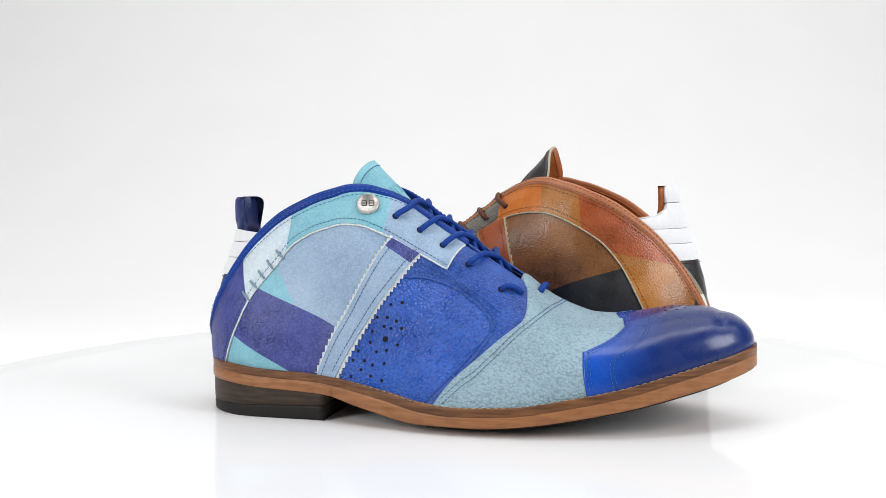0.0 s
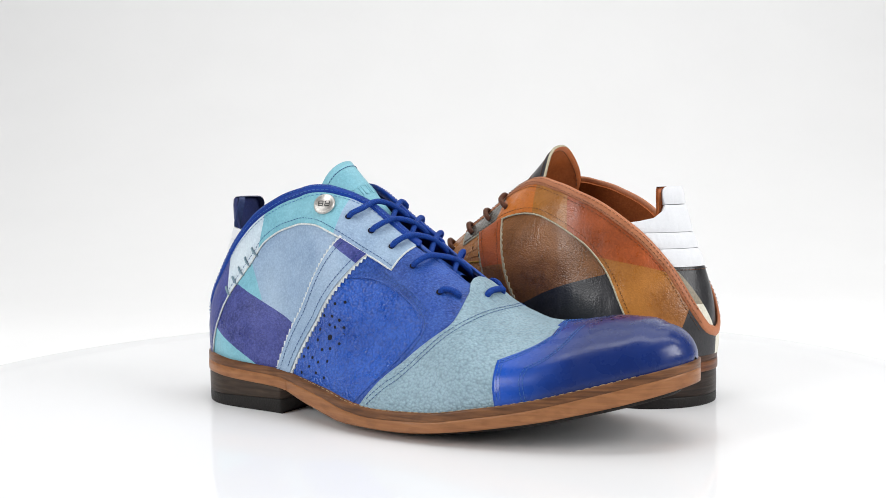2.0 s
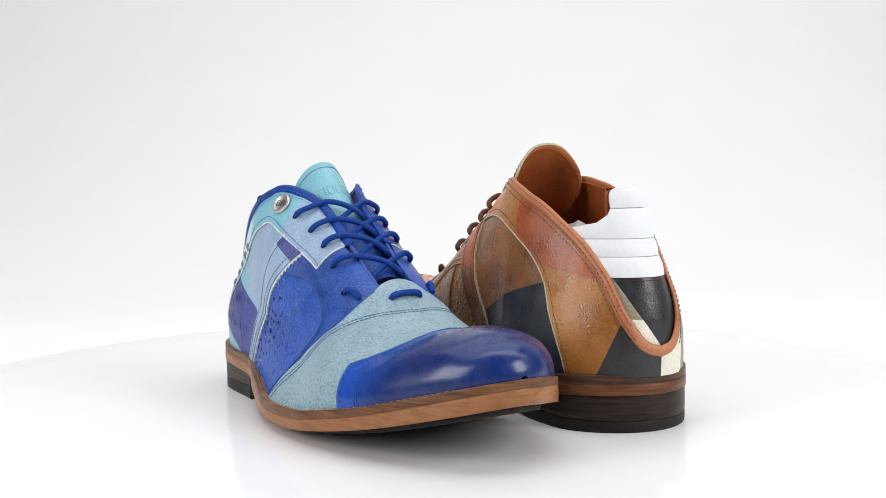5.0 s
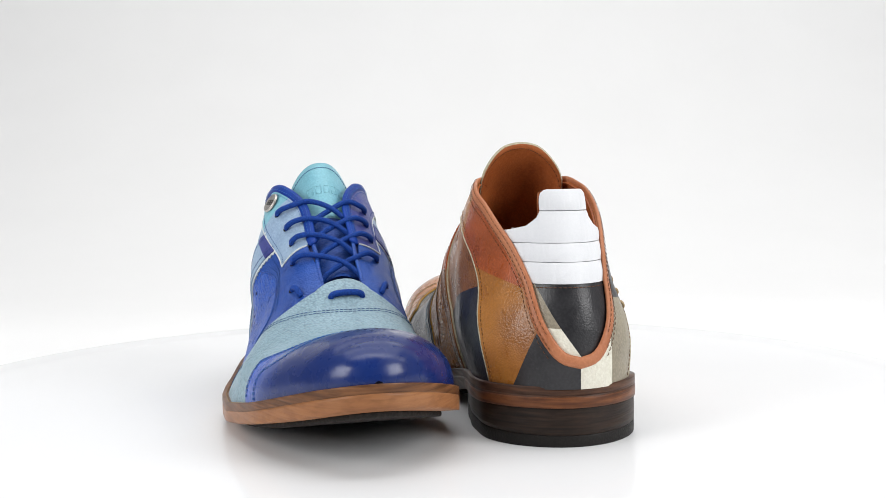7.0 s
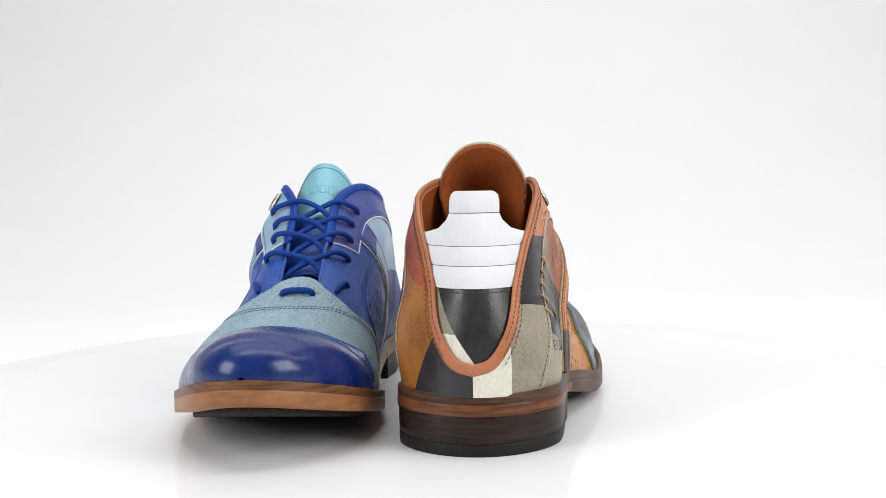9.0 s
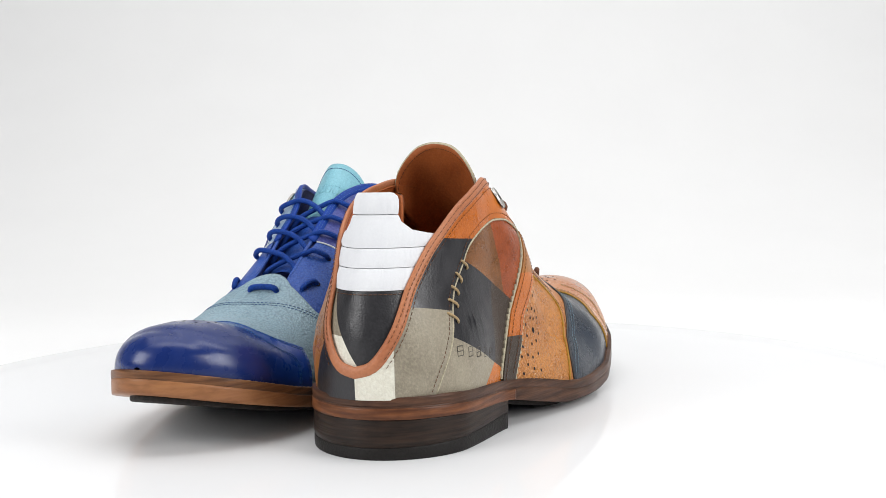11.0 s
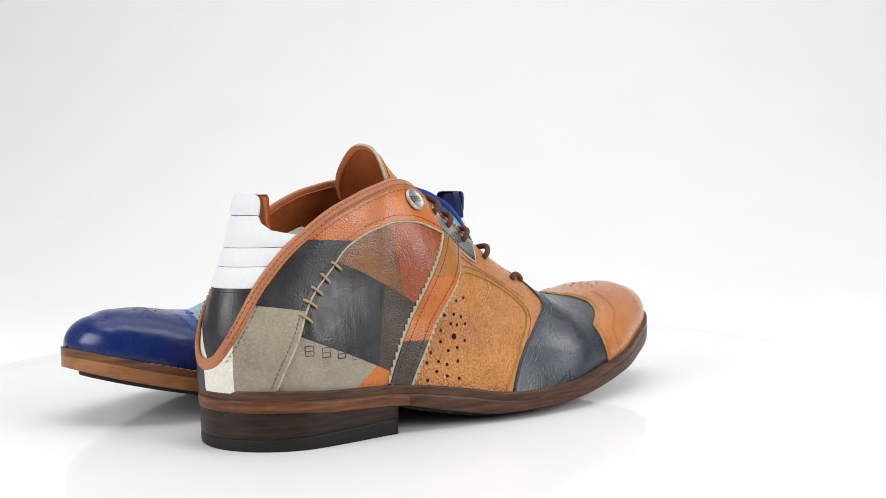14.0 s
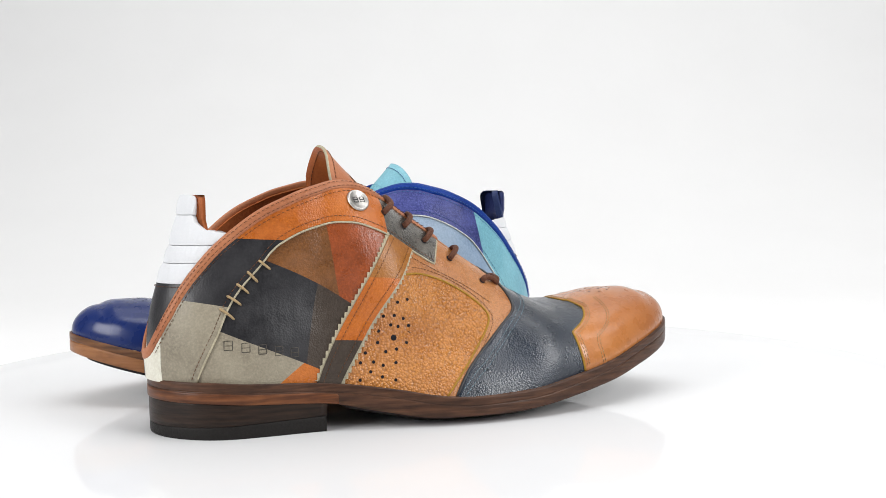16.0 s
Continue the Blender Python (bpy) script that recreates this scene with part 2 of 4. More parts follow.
def s_of(x):
    if x<HEEL_R: return HEEL_ARC*math.acos(max(-1,min(1,1-x/HEEL_R)))*2/math.pi
    return x-HEEL_R+HEEL_ARC
def ends(x,tip,heel=HEEL_R):
    a=min(max(x/heel,0),1);b=min(max((x-240)/(tip-240),0),1)
    return math.sqrt(max(1-(1-a)**2,0))*math.sqrt(max(1-b**2.5,0))
def smooth(a,b,x):
    t=min(max((x-a)/(b-a),0),1);return t*t*(3-2*t)
TIP=316.0
def along(x):
    """Where a station of the last lies: the heel reaches a little further back, the toe is a little blunter."""
    return x-5.0*(1-min(max(x/75,0),1))**1.3-5.0*smooth(235,318,x)
def upper(s,phi):
    """A point of the upper, in millimetres: s runs from the heel to the toe, phi from the outer welt (0) over the ridge (90) to the inner welt (180)."""
    phi=min(max(phi,0.0),180.0)
    if s<0: s,phi=-s,180-phi
    side=-1 if phi<=90 else 1
    q=math.radians(phi if phi<=90 else 180-phi)
    x=min(max(x_of(s),0),TIP)
    inset=3.0+2.5*smooth(60,140,x)
    w=(WIDE_LATERAL(x)if side<0 else WIDE_MEDIAL(x))-inset
    tau=math.sin(q)
    heel=HEEL_PROFILE(tau)
    mid=math.sqrt(max(1-tau**3,0))*(1-.17*min(tau/.3,1))
    front=math.sqrt(max(1-tau**2.4,0))
    k1=smooth(35,115,x);k2=smooth(150,215,x)
    prof=heel*(1-k1)+(mid*(1-k2)+front*k2)*k1
    zb=WELT_TOP(x)-1;zt=RIDGE(x)
    if x>300: zt=zb+(RIDGE(300)-zb)*math.sqrt(max(1-((x-300)/(TIP-300))**2.2,0))
    z=zb+(zt-zb)*tau
    y=CENTRE(x)+side*w*ends(x,TIP)*prof
    if side<0: y-=5*6.75*tau*tau*(1-tau)*smooth(15,70,x)*(1-smooth(108,145,x))
    if side<0: y+=8*6.75*tau*tau*(1-tau)*smooth(118,150,x)*(1-smooth(180,212,x))
    if side>0: y+=15*4*tau*(1-tau)*smooth(5,75,x)*(1-smooth(130,205,x))
    lean=BACK(z)*max(1-x/120,0)
    return (along(x)+lean,y,z)


def phi_of(x, z):
    zb, zt = WELT_TOP(x) - 1, RIDGE(x)
    return math.degrees(math.asin(min(max((z - zb) / (zt - zb), 0.0), 1.0)))


def lifted(s, phi, off):
    """The point of the upper, off millimetres out from it, in metres."""
    p = Vector(upper(s, phi))
    ds, dp = 1.0, 1.0
    s1 = min(s + ds, TIP - HEEL_R + HEEL_ARC - 0.05)
    s0 = min(s - ds, s1 - 1.0)
    p0, p1 = max(phi - dp, 0.0), min(phi + dp, 180.0)
    a = Vector(upper(s1, phi)) - Vector(upper(s0, phi))
    t = s if abs(s) > 0.6 else 0.6
    b = Vector(upper(t, p1)) - Vector(upper(t, p0))
    n = a.cross(b)
    c = Vector((min(max(p.x, 60.0), 250.0), CENTRE(p.x), 35.0))
    if n.length < 1e-6:
        n = p - c
    n.normalize()
    if n.dot(p - c) < 0:
        n = -n
    return (p + n * off) * 0.001


def spline(points, step=2.5):
    """Catmull-Rom through the points, sampled every step or so."""
    pts = [Vector((*p, 0)) if len(p) == 2 else Vector(p) for p in points]
    ext = [2 * pts[0] - pts[1]] + pts + [2 * pts[-1] - pts[-2]]
    out = []
    for i in range(1, len(ext) - 2):
        p0, p1, p2, p3 = ext[i - 1:i + 3]
        n = max(1, int((p2 - p1).length / step))
        for k in range(n):
            t = k / n
            out.append(0.5 * (2 * p1 + (p2 - p0) * t + (2 * p0 - 5 * p1 + 4 * p2 - p3) * t * t + (3 * p1 - p0 - 3 * p2 + p3) * t ** 3))
    out.append(pts[-1])
    return out


def on_last(points, medial=False, step=2.5, smooth_it=True):
    """A line given by (x, z) on the outer side, as (s, phi); z None lies on the welt. medial: the same line on the inner side."""
    pts = [(s_of(x), 0.0 if z is None else phi_of(x, z) * 0.9) for x, z in points]
    if smooth_it and len(pts) > 2:
        raw = spline(pts, step)
    else:
        raw = []
        for a, b in zip(pts, pts[1:]):
            a, b = Vector((*a, 0)), Vector((*b, 0))
            n = max(1, int((b - a).length / step))
            raw += [a.lerp(b, k / n) for k in range(n)]
        raw.append(Vector((*pts[-1], 0)))
    out = [(max(p.x, 0.0), max(p.y / 0.9, 0.0)) for p in raw]
    return [(s, 180 - f) for s, f in out] if medial else out


def zigzag(line, period=2.4, depth=0.9):
    """A pinked edge along a line of (s, phi)."""
    out, run = [], 0.0
    pts = [Vector((s, f * 0.9, 0)) for s, f in line]
    total = sum((b - a).length for a, b in zip(pts, pts[1:]))
    n = max(2, int(total / period) * 2)
    for k in range(n + 1):
        d, i = total * k / n, 0
        while i < len(pts) - 2 and d > (pts[i + 1] - pts[i]).length:
            d -= (pts[i + 1] - pts[i]).length
            i += 1
        seg = pts[i + 1] - pts[i]
        p = pts[i] + seg.normalized() * d
        side = Vector((seg.y, -seg.x, 0)).normalized() * (depth * (0.5 if k % 2 else -0.5))
        q = p + side
        out.append((q.x, max(q.y / 0.9, 0.0) if line[0][1] <= 90 else min(q.y / 0.9, 180.0)))
    return out


GRID_S = [2.0 * k for k in range(-20, 33)] + [64 + 4.0 * k for k in range(1, 60)] + [s - HEEL_R + HEEL_ARC for s in (303, 306, 308, 310, 311.5, 313, 314, 314.8, 315.4, 315.8)]


def part(name, bm, material, parent, label="", flat=False):
    """Links a bmesh as one mesh object under a thing or a part."""
    bmesh.ops.recalc_face_normals(bm, faces=bm.faces)
    mesh = bpy.data.meshes.new(name)
    bm.to_mesh(mesh)
    bm.free()
    for m in material if isinstance(material, (list, tuple)) else [material]:
        mesh.materials.append(m)
    if not flat:
        for poly in mesh.polygons:
            poly.use_smooth = True
    ob = new(name, mesh)
    ob.parent = parent
    if label:
        ob["label"] = label
    if "stitching" in name or name.endswith("holes"):
        ob["kind"] = "stuff"
    return ob


def ripple(s, phi):
    """Soft folds that the leather keeps from its lasting, in millimetres."""
    a, b = s * 0.8 + phi * 0.55, phi * 0.75 - s * 0.45
    fold = 1 - abs(noise.noise(Vector((a * 0.022, b * 0.075, 3.1)))) * 2.6
    return 0.5 * max(fold, 0.0) ** 3 + 0.4 * noise.noise(Vector((s * 0.05, phi * 0.05, 7.7)))


def patch(name, outline, materials, parent, off, label="", cuts=(), choose=None, puff=0.0, base=-0.4, depth=None, folds=0.0):
    """A piece of leather cut to an outline of (s, phi) and laid on the last, with rounded edges of real thickness.
    cuts: lines (x1, z1, x2, z2) along which its dye changes; choose(x, z) gives the dye's index."""
    bm = bmesh.new()
    clean = []
    for s, f in outline:
        if not clean or abs(s - clean[-1][0]) + abs(f - clean[-1][1]) > 0.05:
            clean.append((s, f))
    if abs(clean[0][0] - clean[-1][0]) + abs(clean[0][1] - clean[-1][1]) < 0.05:
        clean.pop()
    face = bm.faces.new([bm.verts.new((s, f * 0.9, 0)) for s, f in clean])
    bmesh.ops.triangulate(bm, faces=[face])
    lo, hi = min(v.co.x for v in bm.verts), max(v.co.x for v in bm.verts)
    flo, fhi = min(v.co.y for v in bm.verts), max(v.co.y for v in bm.verts)
    planes = [((g, 0, 0), (1, 0, 0)) for g in GRID_S if lo < g < hi]
    planes += [((0, g * 4.05, 0), (0, 1, 0)) for g in range(1, 40) if flo < g * 4.05 < fhi]
    for x1, z1, x2, z2 in cuts:
        a = Vector((math.copysign(s_of(abs(x1)), x1), phi_of(x1, z1), 0))
        b = Vector((math.copysign(s_of(abs(x2)), x2), phi_of(x2, z2), 0))
        if flo > 60:
            a.y, b.y = 180 - a.y, 180 - b.y
        a.y, b.y = a.y * 0.9, b.y * 0.9
        planes.append((a, (a.y - b.y, b.x - a.x, 0)))
    planes += [((0, g, 0), (0, 1, 0)) for g in (0.7, 161.3) if flo < g < fhi]
    for co, no in planes:
        bmesh.ops.bisect_plane(bm, geom=bm.verts[:] + bm.edges[:] + bm.faces[:], dist=1e-4, plane_co=co, plane_no=no)
    bmesh.ops.remove_doubles(bm, verts=bm.verts, dist=0.02)
    if choose:
        for f in bm.faces:
            c = f.calc_center_median()
            ph = c.y / 0.9
            ph = ph if ph <= 90 else 180 - ph
            x = math.copysign(x_of(abs(c.x)), c.x)
            zb, zt = WELT_TOP(x) - 1, RIDGE(x)
            f.material_index = choose(x, zb + (zt - zb) * math.sin(math.radians(ph)))
    rim = {v for e in bm.edges if e.is_boundary for v in e.verts}
    flat = {v: v.co.copy() for v in bm.verts}
    border = [(e.verts[0], e.verts[1]) for e in bm.edges if e.is_boundary]
    mids = [(flat[a] + flat[b]) / 2 for a, b in border]
    for v in bm.verts:
        o = off
        if v in rim:
            o = off
        elif puff:
            d = min((flat[v] - m).length for m in mids)
            o = off + puff * min(d / depth, 1.0) ** 0.6
        elif folds:
            d = min((flat[v] - m).length for m in mids)
            o = off + folds * ripple(flat[v].x, flat[v].y / 0.9) * smooth(0, 7, d) * smooth(12, 40, flat[v].x)
        v.co = lifted(flat[v].x, flat[v].y / 0.9, o)
    low = {v: bm.verts.new(lifted(flat[v].x, flat[v].y / 0.9, base)) for v in rim}
    for a, b in border:
        top_face = bm.edges.get((a, b)).link_faces[0]
        face = bm.faces.new((a, b, low[b], low[a]))
        face.material_index = top_face.material_index
        bm.edges.get((a, b)).smooth = False
    return part(name, bm, materials, parent, label)


def grid_patch(name, start, stop, material, parent, off, label="", to_tip=False):
    """A piece that runs over the last from side to side, between two lines of (s, phi) whose phi rises from 0 to 180."""
    def at(line, phi):
        for (s0, f0), (s1, f1) in zip(line, line[1:]):
            if f0 <= phi <= f1 and f1 > f0:
                return s0 + (s1 - s0) * (phi - f0) / (f1 - f0)
        return line[-1][0] if phi > 90 else line[0][0]
    corners = [f for s, f in start] + [f for s, f in stop]
    phis = sorted({round(f, 2) for f in corners} | {3.0 * k for k in range(61)})
    phis = [f for k, f in enumerate(phis) if k == 0 or f - phis[k - 1] > 0.35 or f == 180.0]
    phis[-1] = 180.0
    n = 30
    bm = bmesh.new()
    top, low = [], []
    for phi in phis:
        a, z = at(start, phi), at(stop, phi)
        ts = [0.0, 0.012] + [k / n for k in range(1, n)] + ([] if to_tip else [0.988]) + [1.0]
        if to_tip:
            ts = [0.0, 0.012] + [math.sin(k / n * math.pi / 2) for k in range(1, n)] + [0.9995]
        row, under = [], []
        for k, t in enumerate(ts):
            s = a + (z - a) * t
            drop = 0.4 if k == 0 or (k == len(ts) - 1 and not to_tip) else 0.0
            row.append(bm.verts.new(lifted(s, phi, off - drop)))
        under = [bm.verts.new(lifted(a, phi, -0.4)), bm.verts.new(lifted(a + (z - a) * ts[-1], phi, -0.4))]
        top.append(row)
        low.append(under)
    for r0, r1, u0, u1 in zip(top, top[1:], low, low[1:]):
        for k in range(len(r0) - 1):
            bm.faces.new((r0[k], r0[k + 1], r1[k + 1], r1[k]))
        bm.faces.new((u0[0], r0[0], r1[0], u1[0]))
        if not to_tip:
            bm.faces.new((r0[-1], u0[1], u1[1], r1[-1]))
    return part(name, bm, material, parent, label)


def tube(bm, pts, radius, sides=8, squash=1.0, ups=None):
    """A closed-ended tube through the points (metres); with ups, squash flattens it along them."""
    rings = []
    for i, p in enumerate(pts):
        d = (pts[min(i + 1, len(pts) - 1)] - pts[max(i - 1, 0)]).normalized()
        up = ups[i] if ups else (Vector((0, 0, 1)) if abs(d.z) < 0.9 else Vector((1, 0, 0)))
        a = d.cross(up).normalized()
        b = a.cross(d).normalized()
        r = radius * (0.72 if i in (0, len(pts) - 1) else 1.0)
        rings.append([bm.verts.new(p + a * r * math.cos(2 * math.pi * k / sides) + b * r * squash * math.sin(2 * math.pi * k / sides)) for k in range(sides)])
    for r0, r1 in zip(rings, rings[1:]):
        for k in range(sides):
            bm.faces.new((r0[k], r0[(k + 1) % sides], r1[(k + 1) % sides], r1[k]))
    bm.faces.new(rings[0][::-1])
    bm.faces.new(rings[-1])


def normals_on(line, off):
    return [(lifted(s, f, off + 1) - lifted(s, f, off)).normalized() for s, f in line]


def cord(name, line, radius, material, parent, off, squash=1.0, label=""):
    bm = bmesh.new()
    tube(bm, [lifted(s, f, off) for s, f in line], radius * 0.001, 8, squash, normals_on(line, off))
    return part(name, bm, material, parent, label)


def shift(line, by):
    """The line moved sideways by some millimetres over the last."""
    out = []
    for i, (s, f) in enumerate(line):
        a, b = line[max(i - 1, 0)], line[min(i + 1, len(line) - 1)]
        d = Vector((b[0] - a[0], (b[1] - a[1]) * 0.9, 0))
        if d.length < 1e-6:
            continue
        n = Vector((-d.y, d.x, 0)).normalized() * by
        out.append((s + n.x, f + n.y / 0.9))
    return out


def stitches(bm, line, off, pitch=2.6, length=1.8, r=0.17):
    """A row of separate thread stitches, sunk half into the leather."""
    pts = [lifted(s, f, off) for s, f in line]
    ups = normals_on(line, off)
    run, nxt = 0.0, 0.5
    for i in range(len(pts) - 1):
        seg = (pts[i + 1] - pts[i])
        ln = seg.length * 1000
        while ln > 0 and nxt < run + ln:
            p = pts[i] + seg * ((nxt - run) / ln)
            d = seg.normalized() * length * 0.0005
            up = ups[i] * 0.00012
            q = [p - d - up, p - d * 0.5 + up, p + d * 0.5 + up, p + d - up]
            tube(bm, q, r * 0.001, 5)
            nxt += pitch
        run += ln


def seam(rows, material, parent, pitch=2.4, label=""):
    bm = bmesh.new()
    for line, off in rows:
        stitches(bm, line, off, pitch)
    return part("stitching", bm, material, parent, label)


# lines of the pattern on the outer side: (x, z), z None on the welt
COLLAR = [(0, 41.5), (1.2, 44.5), (4.2, 54), (8.5, 67), (13.5, 81), (20, 94), (28, 103.5), (42, 114.5), (60, 122.5), (80, 128), (97, 129), (117, 123.5), (130, 115.5), (153, 99.5), (176, 83.5), (190, 74.5)]
ARCH = [(18, None), (23, 42), (28, 54), (32, 66), (37.5, 77), (45, 88), (52, 98), (64, 105), (76, 108.5), (90, 110), (102, 108.5), (120, 101.5), (137, 91), (149, 84)]
STRIP_BACK = [(75, None), (85, 46), (96.5, 66), (108, 86), (119, 102)]
STRIP_FRONT = [(88.5, None), (99, 42), (111, 61), (123, 77), (134, 92)]
ARCH_INNER = [(27.5, None), (31, 46), (37, 63), (43, 79), (50, 91), (58, 98), (70, 105), (83, 109.5), (97, 110.5), (119, 106.5), (138, 96), (149, 89)]
STRIP_BACK_INNER = [(93, None), (99, 46), (106, 62), (112, 80), (119, 106.5)]
STRIP_FRONT_INNER = [(108, None), (114, 45), (122, 62), (129, 80), (137, 96.5)]
CORD = [(126, 80.5), (138, 79.5), (154, 74), (168, 65), (176.5, 55), (172, 46), (162, 34), (150, 22), (143, None)]
VAMP_BACK = [(148, None), (157, 26), (171, 38.5), (186, 51), (193, 57), (193.5, 64), (191, 72)]
CAP = [(229, None), (227, 32), (226, 41.5)], [(226, 41.5), (235, 45), (242, 48.5), (246.5, 52)], [(246.5, 52), (244, 54.8)]
CAP_LINE = [(243, None), (240.5, 34), (242, 39)], [(242, 39), (252, 44), (258, 50), (260, 56)]
PORES = [(121, 66), (127, 67), (113, 59), (119, 59), (124, 57), (117, 54), (110, 51), (121, 53), (127, 53), (127, 49), (125, 44), (109, 45), (102, 40), (113, 40), (119, 41), (99, 35), (106, 35), (93, 31), (111, 33), (118, 34), (104, 30), (98, 26), (110, 27), (117, 25)]
EYELETS = [(119, 113), (132, 105), (145, 96.5), (160, 86), (179, 72.5)]


def cut_of(line, x0, x1):
    return [p for p in line if x0 <= p[0] <= x1]


def disc(bm, centre, normal, radius, sides=8):
    a = normal.orthogonal().normalized()
    b = normal.cross(a)
    bm.faces.new([bm.verts.new(centre + (a * math.cos(2 * math.pi * k / sides) + b * math.sin(2 * math.pi * k / sides)) * radius) for k in range(sides)])


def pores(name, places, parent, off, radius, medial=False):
    # flat discs on uncut leather; the holes' inner shade is their black colour
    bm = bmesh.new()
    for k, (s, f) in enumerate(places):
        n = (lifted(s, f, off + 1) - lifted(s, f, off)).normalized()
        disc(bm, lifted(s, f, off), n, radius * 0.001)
    return part(name, bm, M["hole"], parent, "punched round holes painted as flat black discs", True)


# ---------------------------------------------------------------- sole
SOLE_TIP = 320.0


def outline(inset, x_from=0.0, x_to=SOLE_TIP):
    """The sole's edge as (x, y) from the inner side round the heel and the toe; millimetres."""
    xs = [37 * (1 - math.cos(k / 14 * math.pi / 2)) for k in range(14)] + [37 + 4.0 * k for k in range(65)] + [296, 300, 304, 307.5, 310.5, 313, 315, 316.7, 318, 319, 319.7]
    xs = [x for x in xs if x_from <= x < x_to] + ([x_to] if x_to < SOLE_TIP else [SOLE_TIP])
    def edge(x, side):
        w = WIDE_LATERAL(x) if side < 0 else WIDE_MEDIAL(x)
        e = ends(x, SOLE_TIP, 37.0)
        y = w * e
        k = max(0.0, 1 - inset / max(w, 1))
        xx = x + inset * (1 - min(x / 32, 1)) - inset * max((x - 270) / 50, 0)
        return (along(xx), CENTRE(x) + side * y * k)
    lat = [edge(x, -1) for x in xs]
    med = [edge(x, 1) for x in xs]
    return lat, med


def slab(name, top, low, material, parent, inset=0.0, x_to=SOLE_TIP, label="", rows=6, bulge=0.6, front=None):
    """A layer of the sole between the heights top(x) and low(x), with a slightly rounded edge."""
    bm = bmesh.new()
    rings = []
    for r in range(rows + 1):
        t = r / rows
        round_in = inset + bulge * (abs(2 * t - 1) ** 3)
        lat, med = outline(round_in, 0.0, x_to)
        loop = lat + med[::-1][1 if x_to >= SOLE_TIP else 0:-1]
        ring = []
        for x, y in loop:
            zl, zh = low(x), top(x)
            dx = 0.0
            if front and x > along(x_to) - 1.0:
                dx = -front * (1 - ((y - CENTRE(x)) / 44.0) ** 2)
            ring.append(bm.verts.new(((x + dx) * 0.001, y * 0.001, (zl + (zh - zl) * t) * 0.001)))
        rings.append(ring)
    n = len(rings[0])
    for r0, r1 in zip(rings, rings[1:]):
        for k in range(n):
            bm.faces.new((r0[k], r0[(k + 1) % n], r1[(k + 1) % n], r1[k]))
    nl = len(lat)
    for ring, flip in ((rings[0], True), (rings[-1], False)):
        l, m = ring[:nl], ring[nl:]
        m = [l[0]] + m[::-1] + ([l[-1]] if x_to >= SOLE_TIP else [])
        for k in range(nl - 1):
            quad = []
            for v in (l[k], l[k + 1], m[min(k + 1, len(m) - 1)], m[min(k, len(m) - 1)]):
                if v not in quad:
                    quad.append(v)
            if len(quad) > 2:
                bm.faces.new(quad if not flip else quad[::-1])
    return part(name, bm, material, parent, label)


def build_sole(root, c):
    slab("welt", lambda x: WELT_TOP(x), lambda x: WELT_TOP(x) - 4.4, M[c["edge_top"]], root, 0.3, label=c["welt_label"], bulge=0.12)
    slab("midsole", lambda x: WELT_TOP(x) - 4.4, lambda x: WELT_LOW(x) if x > 70 else WELT_TOP(x) - 9.5, M[c["edge"]], root, 0.3, bulge=0.12)
    slab("heel_rand", lambda x: WELT_TOP(x) - 5.2, lambda x: WELT_TOP(x) - 10.6, M[c["rand"]], root, 0.12, 86.0, c["rand_label"], front=3.0, bulge=0.12)
    slab("outsole", lambda x: WELT_LOW(x) + 0.2, lambda x: max(WELT_LOW(x) - 2.6, 0.0) if x > 90 else WELT_LOW(x) - 1.0, M["outsole"], root, 10.0, label="scuffed dark rubber outsole")
    slab("heel_block", lambda x: WELT_TOP(x) - 9.5, lambda x: 6.0 + 0.03 * x, M[c["heel"]], root, 0.8, 80.0, "dark stacked leather heel block", front=5.0, bulge=0.12)
    slab("top_lift", lambda x: 6.0 + 0.03 * x, lambda x: 0.0, M["rubber"], root, 0.9, 79.8, "black rubber heel tip", front=5.0, bulge=0.2)
    bm = bmesh.new()
    for side in (-1, 1):
        lat, med = outline(2.6)
        pts = [Vector((x, y, WELT_TOP(x) + 0.05)) * 0.001 for x, y in (lat if side < 0 else med) if x > 95]
        for a, b in zip(pts, pts[1:]):
            m = (a + b) / 2
            d = (b - a).normalized() * 0.0012
            tube(bm, [m - d, m + d], 0.0003, 5)
    part("welt_stitching", bm, M[c["welt_thread"]], root)


